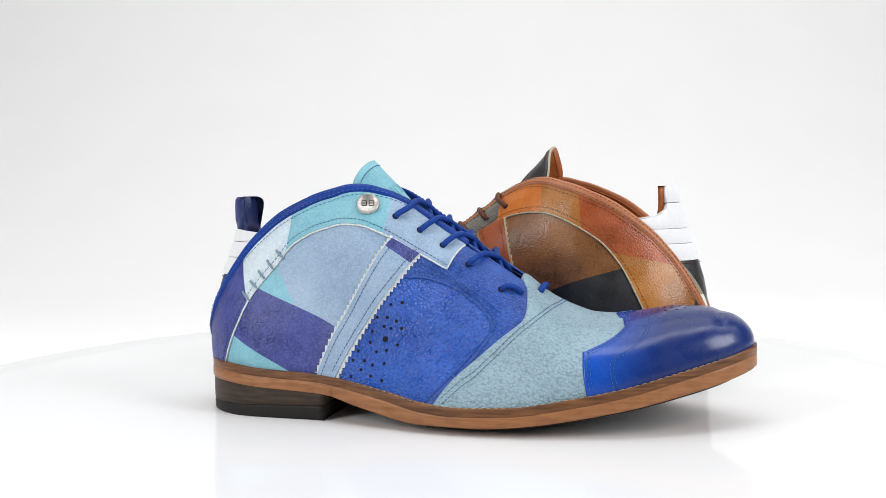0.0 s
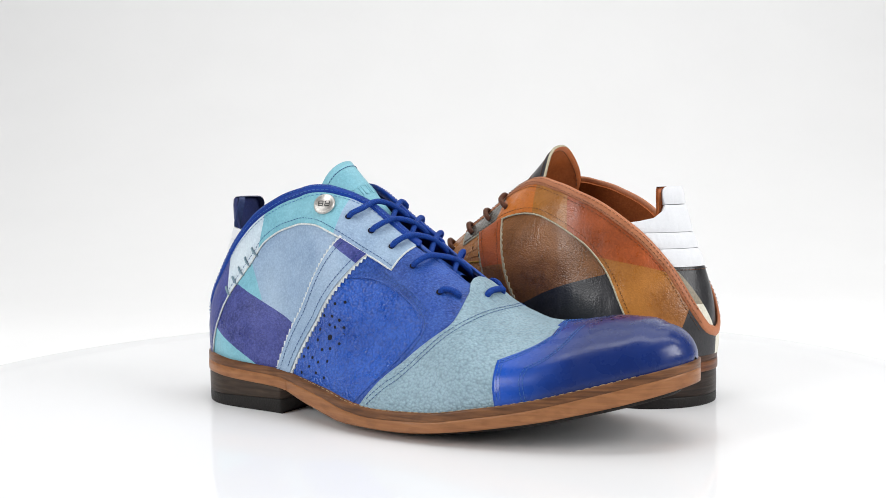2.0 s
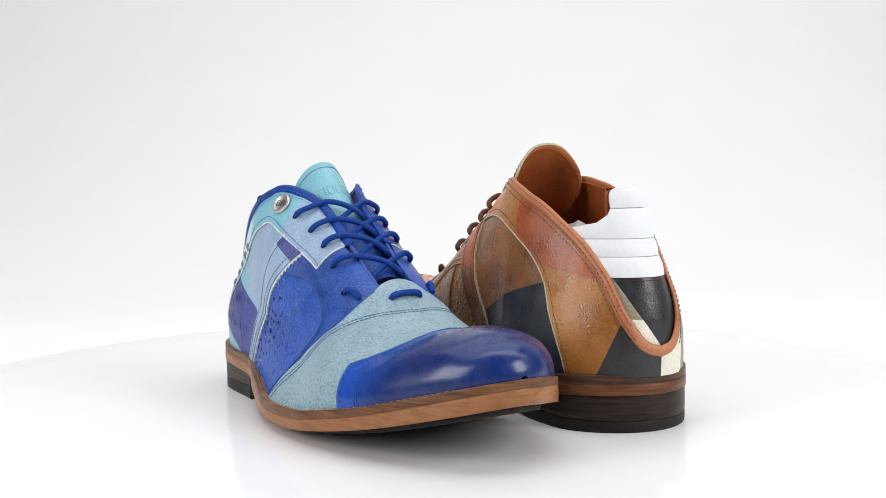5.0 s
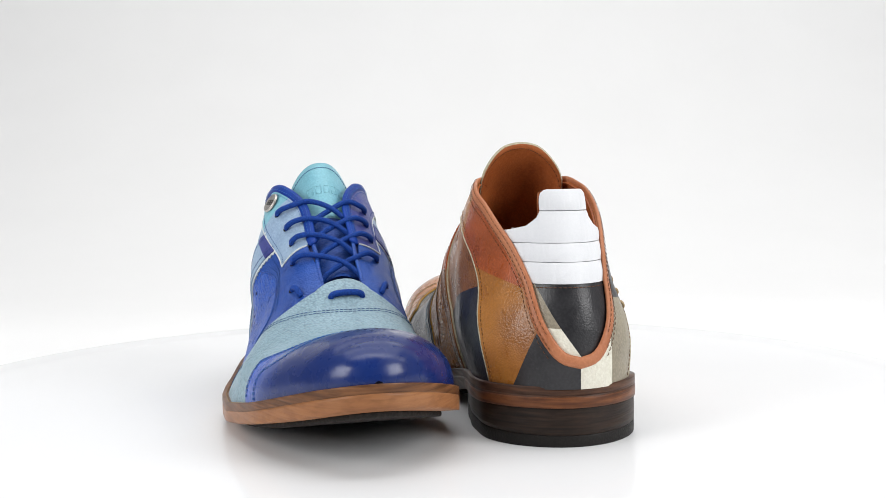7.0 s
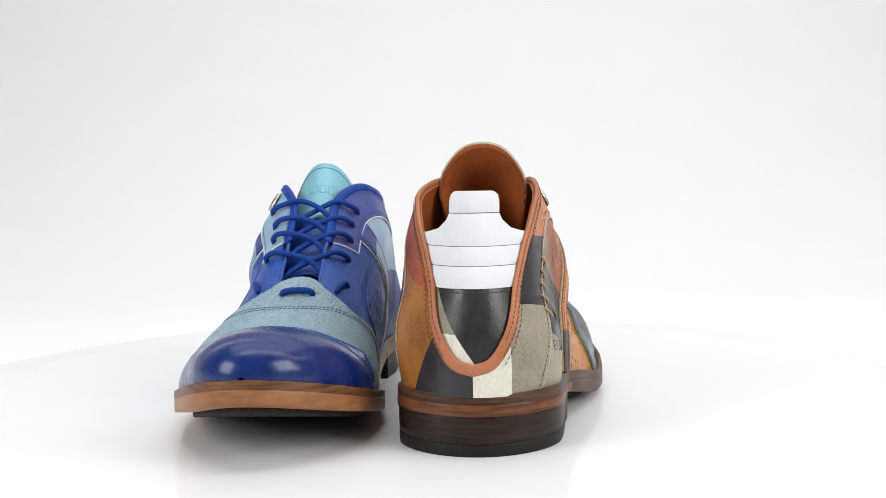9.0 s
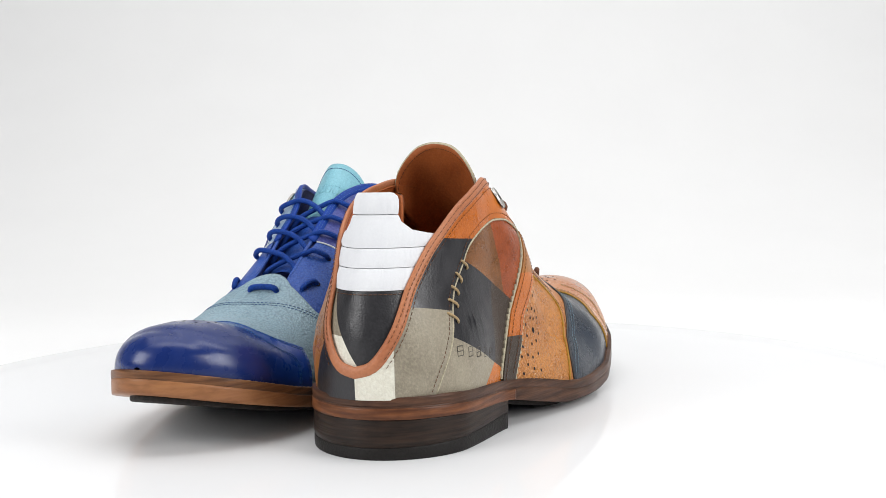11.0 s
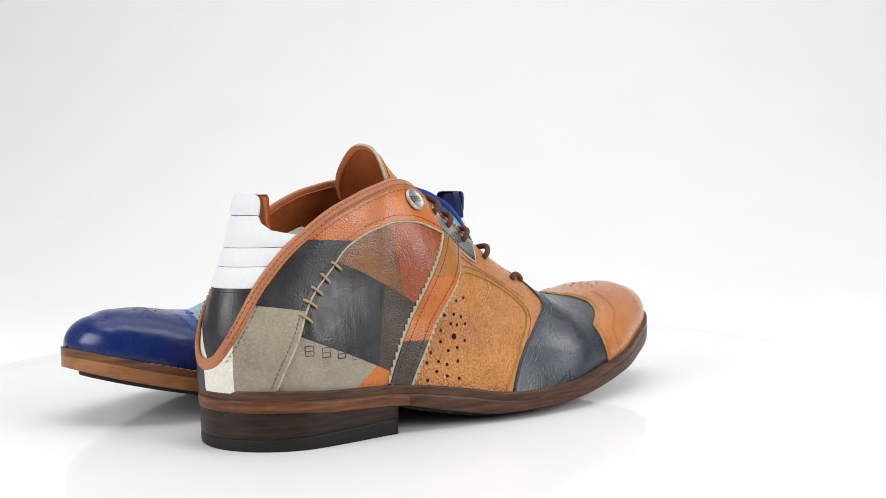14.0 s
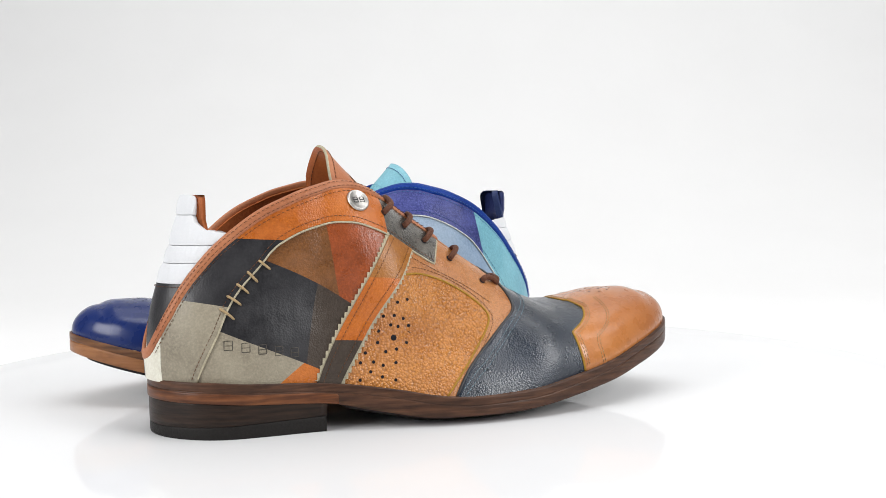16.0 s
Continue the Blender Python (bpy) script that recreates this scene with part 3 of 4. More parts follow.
# ---------------------------------------------------------------- uppers
def build_side(root, c, medial):
    """The patchwork of one side."""
    L_ = lambda pts, **k: on_last(pts, medial, **k)
    d = c["inner"] if medial else c["outer"]
    where = " inner side" if medial else " outer side"
    end = lambda s: [(s, 180.0 if medial else 0.0)]
    ARC, BACK_, FRONT_ = (ARCH_INNER, STRIP_BACK_INNER, STRIP_FRONT_INNER) if medial else (ARCH, STRIP_BACK, STRIP_FRONT)
    x_arch, x_back, x_front = ARC[0][0], BACK_[0][0], FRONT_[0][0]
    tail = ARC[-1]
    foot = lambda x0, x1: [(s_of(x0) + (s_of(x1) - s_of(x0)) * k / 12, 180.0 if medial else 0.0) for k in range(13)]
    collar = cut_of(COLLAR, 0, 153)
    arch = L_(ARC)
    # quarter between binding and arch
    quarter_line = L_(collar) + L_([(153, 99.5), (156, 96)], smooth_it=False) + L_([(156, 96), tail], smooth_it=False) + arch[::-1] + foot(x_arch, 0)
    patch("quarter", quarter_line, [M[k] for k in d["quarter"][0]], root, 1.5, d["quarter_label"], d["quarter"][1], d["quarter"][2], folds=1.0)
    # panel under the arch
    upto = [p for p in ARC if p[0] <= 104] + [BACK_[-1]]
    panel_line = L_(upto) + L_(BACK_)[::-1] + foot(x_back, x_arch)
    patch("side_panel", panel_line, [M[k] for k in d["panel"][0]], root, 0.7, d["panel_label"], d["panel"][1], d["panel"][2], folds=1.0)
    cord("raw_edge", shift(arch, -0.35 if not medial else 0.35)[:-1] + L_([tail, (156, 96)], smooth_it=False), 0.55, M[c["raw"]], root, 1.25)
    # pinked strip with its pale underlay
    back, front = L_(BACK_), L_(FRONT_)
    sgn = -1 if medial else 1
    wide = zigzag(shift(back, 0.6 * sgn)) + zigzag(shift(front, -0.6 * sgn))[::-1]
    patch("pinked_underlay", wide, [M[c["raw"]]], root, 1.5, "pale zigzag-cut leather edge")
    patch("strip", shift(back, -0.5 * sgn) + shift(front, 0.5 * sgn)[::-1], [M[k] for k in d["strip"][0]], root, 2.3, d["strip_label"], d["strip"][1], d["strip"][2])
    # punched panel, its raised edge, and the lace stay
    cord_line = L_(CORD)
    body = front[:]
    cut = [p for p in front if (p[1] if not medial else 180 - p[1]) <= phi_of(126, 80.5)]
    patch("punched_panel", cut + cord_line + foot(143, x_front), [M[c["punched"]]], root, 0.7, c["punched_label"])
    rest = [p for p in front if p not in cut]
    stay = rest + L_([FRONT_[-1], tail], smooth_it=False) + L_([tail, (156, 96)], smooth_it=False) + L_([(156, 96), (176, 83.5), (191, 73.5)], smooth_it=False) + L_(VAMP_BACK)[::-1] + cord_line[::-1]
    patch("lace_stay", stay, [M[c["stay"]]], root, 1.0, c["stay_label"])
    cord("raised_edge", cord_line, 0.6, M[c["cord"]], root, 0.9)
    if not medial:
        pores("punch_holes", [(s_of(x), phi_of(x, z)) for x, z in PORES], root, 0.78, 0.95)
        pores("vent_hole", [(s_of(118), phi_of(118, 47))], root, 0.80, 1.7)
    th = M[c["thread"]]
    out = 1 if not medial else -1
    edge = L_(cut_of(COLLAR, 10, 176))
    seam([(shift(arch, 1.6 * out), 1.55), (shift(back, -2.4 * out), 2.4), (shift(front, 2.4 * out), 2.4)], th, root)
    seam([(shift(cut_of_line(cord_line), 2.0 * out), 1.2), (L_([(131, 90), (150, 80), (166, 71), (180, 61)]), 1.25)], th, root)
    if not medial:
        # hand-sewn crosses over the arch
        for (x, z), lean in zip(((30, 68), (33, 74.5), (36.5, 80.5), (40.5, 86.5), (45.5, 92.5)), (0, 5, 0, -4, 3)):
            a = math.radians(-38 + lean)
            x, z = x + c["sewn"][0], z + c["sewn"][1]
            dx, dz = 5.6 * math.cos(a), 5.6 * math.sin(a)
            bm = bmesh.new()
            line = [(s_of(x + dx * t), phi_of(x + dx * t, z + dz * t)) for t in (-0.8, -0.55, -0.2, 0.2, 0.55, 0.8)]
            tube(bm, [lifted(s, f, o) for (s, f), o in zip(line, (0.6, 2.0, 2.4, 2.4, 1.6, 0.2))], 0.0007, 7)
            part("hand_stitch", bm, M[c["cross"]], root, c["cross_label"])
        # embossed marks, plain shapes
        for k in range(5):
            bm = bmesh.new()
            x0, z0 = 31 + 8.0 * k, 46.0 - 1.4 * k
            for x1, z1, x2, z2 in ((0, 0, 3.8, 0), (0, 2.2, 3.8, 2.2), (0, 4.6, 3.8, 4.6), (0, 0, 0, 4.6), (3.8, 0, 3.8, 4.6)):
                line = [(s_of(x0 + x1 + (x2 - x1) * t), phi_of(x0 + x1 + (x2 - x1) * t, z0 + z1 + (z2 - z1) * t)) for t in (0, 0.5, 1)]
                tube(bm, [lifted(s, f, 0.60 + ripple(s, f)) for s, f in line], 0.00024, 6)
            part("embossed_mark", bm, M[c["emboss"]], root, "blind embossed mark")
        # metal button
        s, f = s_of(101), phi_of(101, 120)
        p, n = lifted(s, f, 1.4), (lifted(s, f, 2.4) - lifted(s, f, 1.4)).normalized()
        turn = n.to_track_quat("Z", "Y").to_matrix().to_4x4()
        bm = bmesh.new()
        for r, h0 in ((0.0065, 0.0006), (0.0061, 0.0017), (0.0055, 0.0019), (0.0051, 0.0015)):
            ring = [bm.verts.new((r * math.cos(k / 28 * 2 * math.pi), r * math.sin(k / 28 * 2 * math.pi), h0)) for k in range(28)]
            if r < 0.0065:
                for k in range(28):
                    bm.faces.new((prev[k], prev[(k + 1) % 28], ring[(k + 1) % 28], ring[k]))
            prev = ring
        bm.faces.new(prev)
        bmesh.ops.transform(bm, matrix=Matrix.Translation(p) @ turn, verts=bm.verts)
        knob = part("button", bm, M["metal"], root, "round brushed metal button")
        x_dir = Vector((0, 0, 1)).cross(n).normalized()
        y_dir = n.cross(x_dir).normalized()
        bm = bmesh.new()
        for u0 in (-3.3, 0.7):
            for x1, y1, x2, y2 in ((0, -1.5, 0, 1.5), (0, 1.5, 2.6, 1.5), (2.6, 1.5, 2.6, -1.5), (0, -1.5, 2.6, -1.5), (0, 0, 2.6, 0)):
                a, b = (p + n * 0.00155 + x_dir * (u0 + u) * 0.001 + y_dir * w * 0.001 for u, w in ((x1, y1), (x2, y2)))
                tube(bm, [a, b], 0.0003, 6)
        part("stamped_sign", bm, M["metal_dark"], knob, "dark stamped lines")


def cut_of_line(line):
    return line[3:-3]


def build_front(root, c):
    """Vamp and wing-tip cap, which run over from side to side."""
    back = on_last(VAMP_BACK) + [(s_of(189.6), 75.5), (s_of(187.6), 80.0), (s_of(186.4), 85.0), (s_of(186), 90.0)]
    back = back + [(s, 180 - f) for s, f in back[-2::-1]]
    cap = on_last(CAP[0]) + on_last(CAP[1])[1:] + on_last(CAP[2])[1:]
    cap = cap + [(s_of(242), 78.0), (s_of(239), 90.0)]
    cap = cap + [(s, 180 - f) for s, f in cap[-2::-1]]
    under = [(s + 2.0, f) for s, f in cap]
    grid_patch("vamp", back, under, M[c["vamp"]], root, 1.9, c["vamp_label"])
    tip = TIP - HEEL_R + HEEL_ARC
    grid_patch("toe_cap", cap, [(tip, 0.0), (tip, 180.0)], M[c["cap"]], root, 2.5, c["cap_label"], True)
    th = M[c["vamp_thread"]]
    arc = [(s_of(x), phi_of(x, z)) for x, z in ((153, 18), (162, 26), (172, 33.5), (187, 48), (199, 58), (206, 62.6))] + [(s_of(208), 90.0)]
    arc = [(v.x, v.y) for v in spline(arc, 3)]
    arc = arc + [(s, 180 - f) for s, f in arc[-2::-1]]
    seam([(arc, 2.05), (shift(arc, -1.8), 2.05)], th, root)
    seam([(shift(cap, -2.0)[2:-2], 2.6), (shift(cap, -3.6)[2:-2], 2.6)], M[c["cap_thread"]], root, 2.4)
    line = on_last(CAP_LINE[0]) + on_last(CAP_LINE[1])[1:]
    for l in (line, [(s, 180 - f) for s, f in line]):
        seam([(l, 2.6), (shift(l, -1.8), 2.6)], M[c["cap_thread"]], root, 2.4)
    dots = [(s_of(272 + 9.5 * math.cos(a) * k), 90 + 15 * math.sin(a) * k) for k in (0.5, 1.0) for a in [2 * math.pi * (j + k) / (6 if k < 1 else 10) for j in range(6 if k < 1 else 10)]]
    pores("medallion_holes", dots + [(s_of(272), 90.0)], root, 2.58, 0.8)
    if c["vamp_edge"]:
        cord("vamp_edge", shift(back, 0.0), 0.9, M[c["vamp_edge"]], root, 1.3)
        cord("cap_edge", cap, 0.6, M["mustard"], root, 2.1)


def build_back(root, c):
    """Lining shell, padded heel counter, pull tab, binding and tongue."""
    ring = on_last(COLLAR)
    top = ring + [(s_of(192), 78.0), (s_of(193), 90.0)] + [(s_of(192), 102.0)] + [(s, 180 - f) for s, f in ring[::-1]]
    # lining: both sides, under the pieces
    for medial in (False, True):
        half = on_last(cut_of(COLLAR, 0, 190), medial)
        e = 180.0 if medial else 0.0
        shell = half + on_last([(190, 74.5), (205, 40), (215, None)], medial) + [(s_of(215) * (1 - k / 20), e) for k in range(21)]
        patch("lining", shell, [M[c["lining"]]], root, -0.6, c["lining_label"], base=-1.6)
    # heel counter below the padding, then three padded ribs and the tab
    def band(z0, z1, x0, x1, n=9):
        f = lambda x, z: (math.copysign(s_of(abs(x)), x), phi_of(abs(x), z))
        return [f(x0 * k / n, z0) for k in range(-n, n + 1)] + [f(x1 * k / n, z1) for k in range(n, -n - 1, -1)]
    patch("counter", band(39, 79.2, 6, 17), [M[k] for k in c["counter"]], root, -0.1, c["counter_label"], c["counter_cuts"], c["counter_pick"])
    for z0, z1, x0, x1 in ((79.4, 89.6, 17, 22), (89.9, 98.9, 22, 27)):
        patch("padded_rib", band(z0, z1, x0, x1), [M["white"]], root, 0.2, "white padded leather rib", puff=0.8, depth=3.0, base=-6.0)
    f = lambda x, z: (math.copysign(s_of(abs(x)), x), phi_of(abs(x), z))
    half = [(33.0, 101.5), (34.0, 104.5), (22.0, 105.6), (13.0, 107.5), (8.0, 111.5), (6.6, 114.8)]
    neck = 114.8
    if c["tab_back"]:
        half, neck = [(33.0, 101.5), (34.0, 104.0), (22.0, 105.0), (13.0, 105.6), (8.0, 106.0), (6.6, 106.2)], 106.2
    line = [f(30.0 * k / 9, 99.2) for k in range(-9, 10)] + [f(x, z) for x, z in half] + [f(6.6 * k / 5, neck) for k in range(4, -5, -1)] + [f(-x, z) for x, z in half[::-1]]
    patch("padded_rib", line, [M["white"]], root, 0.2, "white padded leather rib", puff=0.8, depth=3.0, base=-6.0)
    # pull tab: one more padded piece above, backed by the lining
    half = [(6.6, neck + 0.4), (6.9, 119.0), (6.8, 122.0), (6.2, 124.0), (4.8, 125.3)]
    line = [f(6.6 * k / 5, neck + 0.4) for k in range(-4, 5)] + [f(x, z) for x, z in half] + [f(4.8 * k / 4, 125.7) for k in range(3, -4, -1)] + [f(-x, z) for x, z in half[::-1]]
    tab = patch("pull_tab", line, [M[c["tab"]]], root, 0.2, c["tab_label"], puff=0.8, depth=3.0, base=-3.5)
    bm = bmesh.new()
    rows = []
    for z, w, x0, x1 in ((103.0, 11.5, 18.5, 24.0), (112.0, 11.8, 17.0, 21.8), (120, 12.2, 17.0, 21.6), (123.8, 11.8, 17.3, 21.3), (125.4, 10.0, 18.0, 20.6)):
        loop = []
        for k in range(28):
            a = 2 * math.pi * k / 28
            ca, sa = math.cos(a), math.sin(a)
            back = c["tab_back"] * smooth(92, 105, z)
            px = (x0 + x1 - back * 1.6) / 2 + (x1 - x0 + back * 0.4) / 2 * math.copysign(abs(ca) ** 0.55, ca)
            py = 3.0 + w * math.copysign(abs(sa) ** 0.4, sa)
            px += (7.0 if ca < 0 else 2.5) * (abs(py - 3) / w) ** 2
            loop.append(bm.verts.new((px * 0.001, py * 0.001, z * 0.001)))
        rows.append(loop)
    for r0, r1 in zip(rows, rows[1:]):
        for k in range(28):
            bm.faces.new((r0[k], r0[(k + 1) % 28], r1[(k + 1) % 28], r1[k]))
    bm.faces.new(rows[-1])
    bm.faces.new(rows[0][::-1])
    part("tab_lining", bm, M[c["lining"]], root, c["lining_label"])
    # binding round the whole collar, ending at the lace stay; below it the stay's own turned edge
    rim = on_last(cut_of(COLLAR, 0, 153) + [(157, 97)], step=2.0)
    cord("binding", [(s, 180 - f) for s, f in rim[::-1]] + rim[1:], 3.0, M[c["trim"]], root, 1.2, 0.42, c["trim_label"])
    for medial in (False, True):
        cord("stay_edge", on_last([(155, 98.2), (165, 91.2), (176, 83.5), (186, 77)], medial), 1.3, M[c["stay"]], root, 0.4, 0.7)
    for by, o in ((-0.8, 2.55), (1.0, 2.6), (2.9, 1.75)):
        row = [p for p in shift(on_last(cut_of(COLLAR, 0, 153)), -by) if p[0] > 16]
        seam([(row, o), ([(s, 180 - f) for s, f in row], o)], M[c["trim_thread"]], root, 2.8)
    # heel shelf seam
    seam([(on_last([(0, 77.6), (6, 77.6), (12, 77.6), (18, 77.6)], m), 0.4) for m in (False, True)], M["thread_brown"], root)
    # insole
    bm = bmesh.new()
    prev = None
    for k in range(40):
        x = 6 + k * 6.5
        z = WELT_TOP(x) + 4
        w = (WIDE_LATERAL(x) - 9) * ends(x, TIP), (WIDE_MEDIAL(x) - 9) * ends(x, TIP)
        row = [bm.verts.new((along(x) * 0.001, (CENTRE(x) + y) * 0.001, z * 0.001)) for y in (-w[0], 0, w[1])]
        if prev:
            for j in (0, 1):
                bm.faces.new((prev[j], prev[j + 1], row[j + 1], row[j]))
        prev = row
    part("insole", bm, M[c["lining"]], root)


def tongue_point(v, w, lift, tall=1.0, wide=1.0):
    """Tongue: v across (-1..1), w from the vamp (0) to the rounded top (1)."""
    broad = wide > 1.0
    k = w * tall * (1 - 0.48 * (1 - math.sqrt(1 - 0.97 * v * v)) if broad else 1 - 0.33 * abs(v) ** 2.4)
    curl = 36 * abs(v) ** 3.0 if broad else 46 * abs(v) ** 2.0
    x = 176 - 78 * k - curl * smooth(0.1, 1.0, k) - 3 * smooth(0.75, 1, k)
    z = 80 + 70 * k - 10 * math.sin(math.pi * min(k, 1.0)) - 8 * abs(v) ** 2 * (1 - k)
    y = 3.5 + v * (15 + 9 * smooth(0.0, 0.8, k)) * (1 + (wide - 1) * smooth(0.60, 0.88, k))
    n = Vector((0.68, v * 0.55, 0.62)).normalized()
    return (Vector((x, y, z)) + n * lift) * 0.001


def build_tongue(root, c):
    bm = bmesh.new()
    nv, nw = 24, 26
    front = [[bm.verts.new(tongue_point(-1 + 2 * i / nv, j / nw, 0.0, c["tall"], c["wide"])) for i in range(nv + 1)] for j in range(nw + 1)]
    back = [[bm.verts.new(tongue_point(-1 + 2 * i / nv, j / nw, -1.7, c["tall"], c["wide"])) for i in range(nv + 1)] for j in range(nw + 1)]
    for j in range(nw):
        for i in range(nv):
            f = bm.faces.new((front[j][i], front[j][i + 1], front[j + 1][i + 1], front[j + 1][i]))
            f.material_index = c["tongue_pick"](i / nv, j / nw)
            f = bm.faces.new((back[j][i + 1], back[j][i], back[j + 1][i], back[j + 1][i + 1]))
            f.material_index = 2
    rim = [(j, 0) for j in range(nw + 1)] + [(nw, i) for i in range(1, nv + 1)] + [(j, nv) for j in range(nw - 1, -1, -1)]
    for (a, b), (e, f) in zip(rim, rim[1:]):
        bm.faces.new((front[a][b], front[e][f], back[e][f], back[a][b])).material_index = 3
    t = part("tongue", bm, [M[k] for k in c["tongue"]] + [M[c["lining"]], M[c["tongue_rim"]]], root, c["tongue_label"])
    bm = bmesh.new()
    row = [tongue_point(-0.95 + 1.9 * k / 40, 0.968, 0.2, c["tall"], c["wide"]) for k in range(41)]
    for a, b in zip(row, row[1:]):
        d = (b - a) * 0.33
        tube(bm, [(a + b) / 2 - d, (a + b) / 2 + d], 0.00032, 5)
    row = [tongue_point(-0.95 + 1.9 * k / 40, 0.968, -1.8, c["tall"], c["wide"]) for k in range(41)]
    for a, b in zip(row, row[1:]):
        d = (b - a) * 0.33
        tube(bm, [(a + b) / 2 - d, (a + b) / 2 + d], 0.00032, 5)
    part("tongue_stitching", bm, M[c["thread"]], t)
    bm = bmesh.new()
    for k in range(5):
        v0 = -0.42 + 0.2 * k
        for a, b in (((0, 0), (0.13, 0)), ((0, 0.05), (0.13, 0.05)), ((0, 0), (0, 0.05)), ((0.13, 0), (0.13, 0.05))):
            tube(bm, [tongue_point(v0 + a[0], 0.8 + a[1], 0.05, c["tall"], c["wide"]), tongue_point(v0 + b[0], 0.8 + b[1], 0.05, c["tall"], c["wide"])], 0.00035, 5)
    part("embossed_mark", bm, M[c["tongue_emboss"]], t, "blind embossed marks")


def build_laces(root, c):
    """Round cord: each run leaves an eyelet, crosses the gap and dives under the other edge; one bar over the vamp."""
    mat = M[c["lace"]]
    def side_point(x, z, medial, off):
        f = phi_of(x, z)
        return lifted(s_of(x), 180 - f if medial else f, off)
    for i, (x, z) in enumerate(EYELETS):
        for medial in (False, True):
            sg = 1 if medial else -1
            bm = bmesh.new()
            hole = side_point(x, z, medial, 0.6)
            if i == 4:
                pts = [hole, side_point(x + 2, z + 0.6, medial, 3.0), side_point(x + 7, z - 0.8, medial, 3.0), side_point(x + 11, z - 2.8, medial, 1.6)]
            else:
                over = 1.5 if not medial else -1.0
                at = lambda dx, y, dz: Vector((x + dx, 3.0 + y, RIDGE(x + dx) + dz)) * 0.001
                pts = [hole, side_point(x + 1.2, z + 0.6, medial, 3.4), side_point(x + 4.6, z + 2.6, medial, 4.8),
                       at(8.5, sg * 12, 0.6 + over * 0.3), at(12.5, 0, -0.6 + over), at(16.5, -sg * 9.5, -4.2 + over * 0.3), at(19, -sg * 15, -11)]
            fine = spline([tuple(p * 1000) for p in pts], 1.2)
            tube(bm, [p * 0.001 for p in fine], 0.00165, 9)
            part("lace", bm, mat, root, c["lace_label"])
            # eyelet as a flat disc, its dark inside painted black
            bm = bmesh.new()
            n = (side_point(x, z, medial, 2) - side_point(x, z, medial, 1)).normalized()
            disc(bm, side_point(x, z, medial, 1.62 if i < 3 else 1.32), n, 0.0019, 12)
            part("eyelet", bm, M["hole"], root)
    bm = bmesh.new()
    pts = [lifted(s_of(197), 81, 0.4), lifted(s_of(196.6), 82, 3.2), lifted(s_of(196.3), 86, 3.9), lifted(s_of(196.3), 94, 3.9), lifted(s_of(196.6), 98, 3.2), lifted(s_of(197), 99, 0.4)]
    tube(bm, [p * 0.001 for p in spline([tuple(q * 1000) for q in pts], 1.2)], 0.0018, 9)
    part("lace", bm, mat, root, c["lace_label"])


def build_shoe(c):
    root = tagged(new("shoe"), c["label"], "shoe", "pair of patchwork shoes")
    build_sole(root, c)
    build_back(root, c)
    for medial in (False, True):
        build_side(root, c, medial)
    build_front(root, c)
    build_tongue(root, c)
    build_laces(root, c)
    return root


def above(x, z, line):
    """Whether a place lies above a dye line, both unrolled."""
    flat_ = lambda x, z: (math.copysign(s_of(abs(x)), x), phi_of(abs(x), z))
    (s, f), (s1, f1), (s2, f2) = flat_(x, z), flat_(*line[:2]), flat_(*line[2:])
    return (f - f1) * (s2 - s1) - (s - s1) * (f2 - f1) > 0


# dye boundaries
B1, B2, B3 = (17, 94, 31, 66), (48.8, 100, 48.8, 118), (114, 96, 114, 126)
B4, B5, B6, B7 = (30, 75, 86, 53), (20, 49, 55, 29), (52, 76, 41, 90), (117, 97, 132, 86)
N1, N2, N3, N4 = (16, 70, 33, 67), (36, 102, 75, 99), (5.2, 30, 5.2, 50), (118.5, 96, 118.5, 126)
N5, N6, N7, N8, N9 = (28, 56, 87, 28), (57, 87, 98, 65), (62, 31, 66, 34), (80, 109, 92, 60), (76, 68, 70, 30)
N10, N11 = (95, 47, 112, 45), (106, 80, 130, 76)
I1, I2, I3, I4 = (6, 58, 13, 34), (90, 60, 90, 129), (42, 76, 104, 54), (18, 78, 48, 86)
I5, I6 = (62, 98, 62, 125), (124, 95, 124, 122)
J1, J2, J3 = (42, 114, 44, 84), (30, 62, 110, 74), (70, 60, 84, 110)

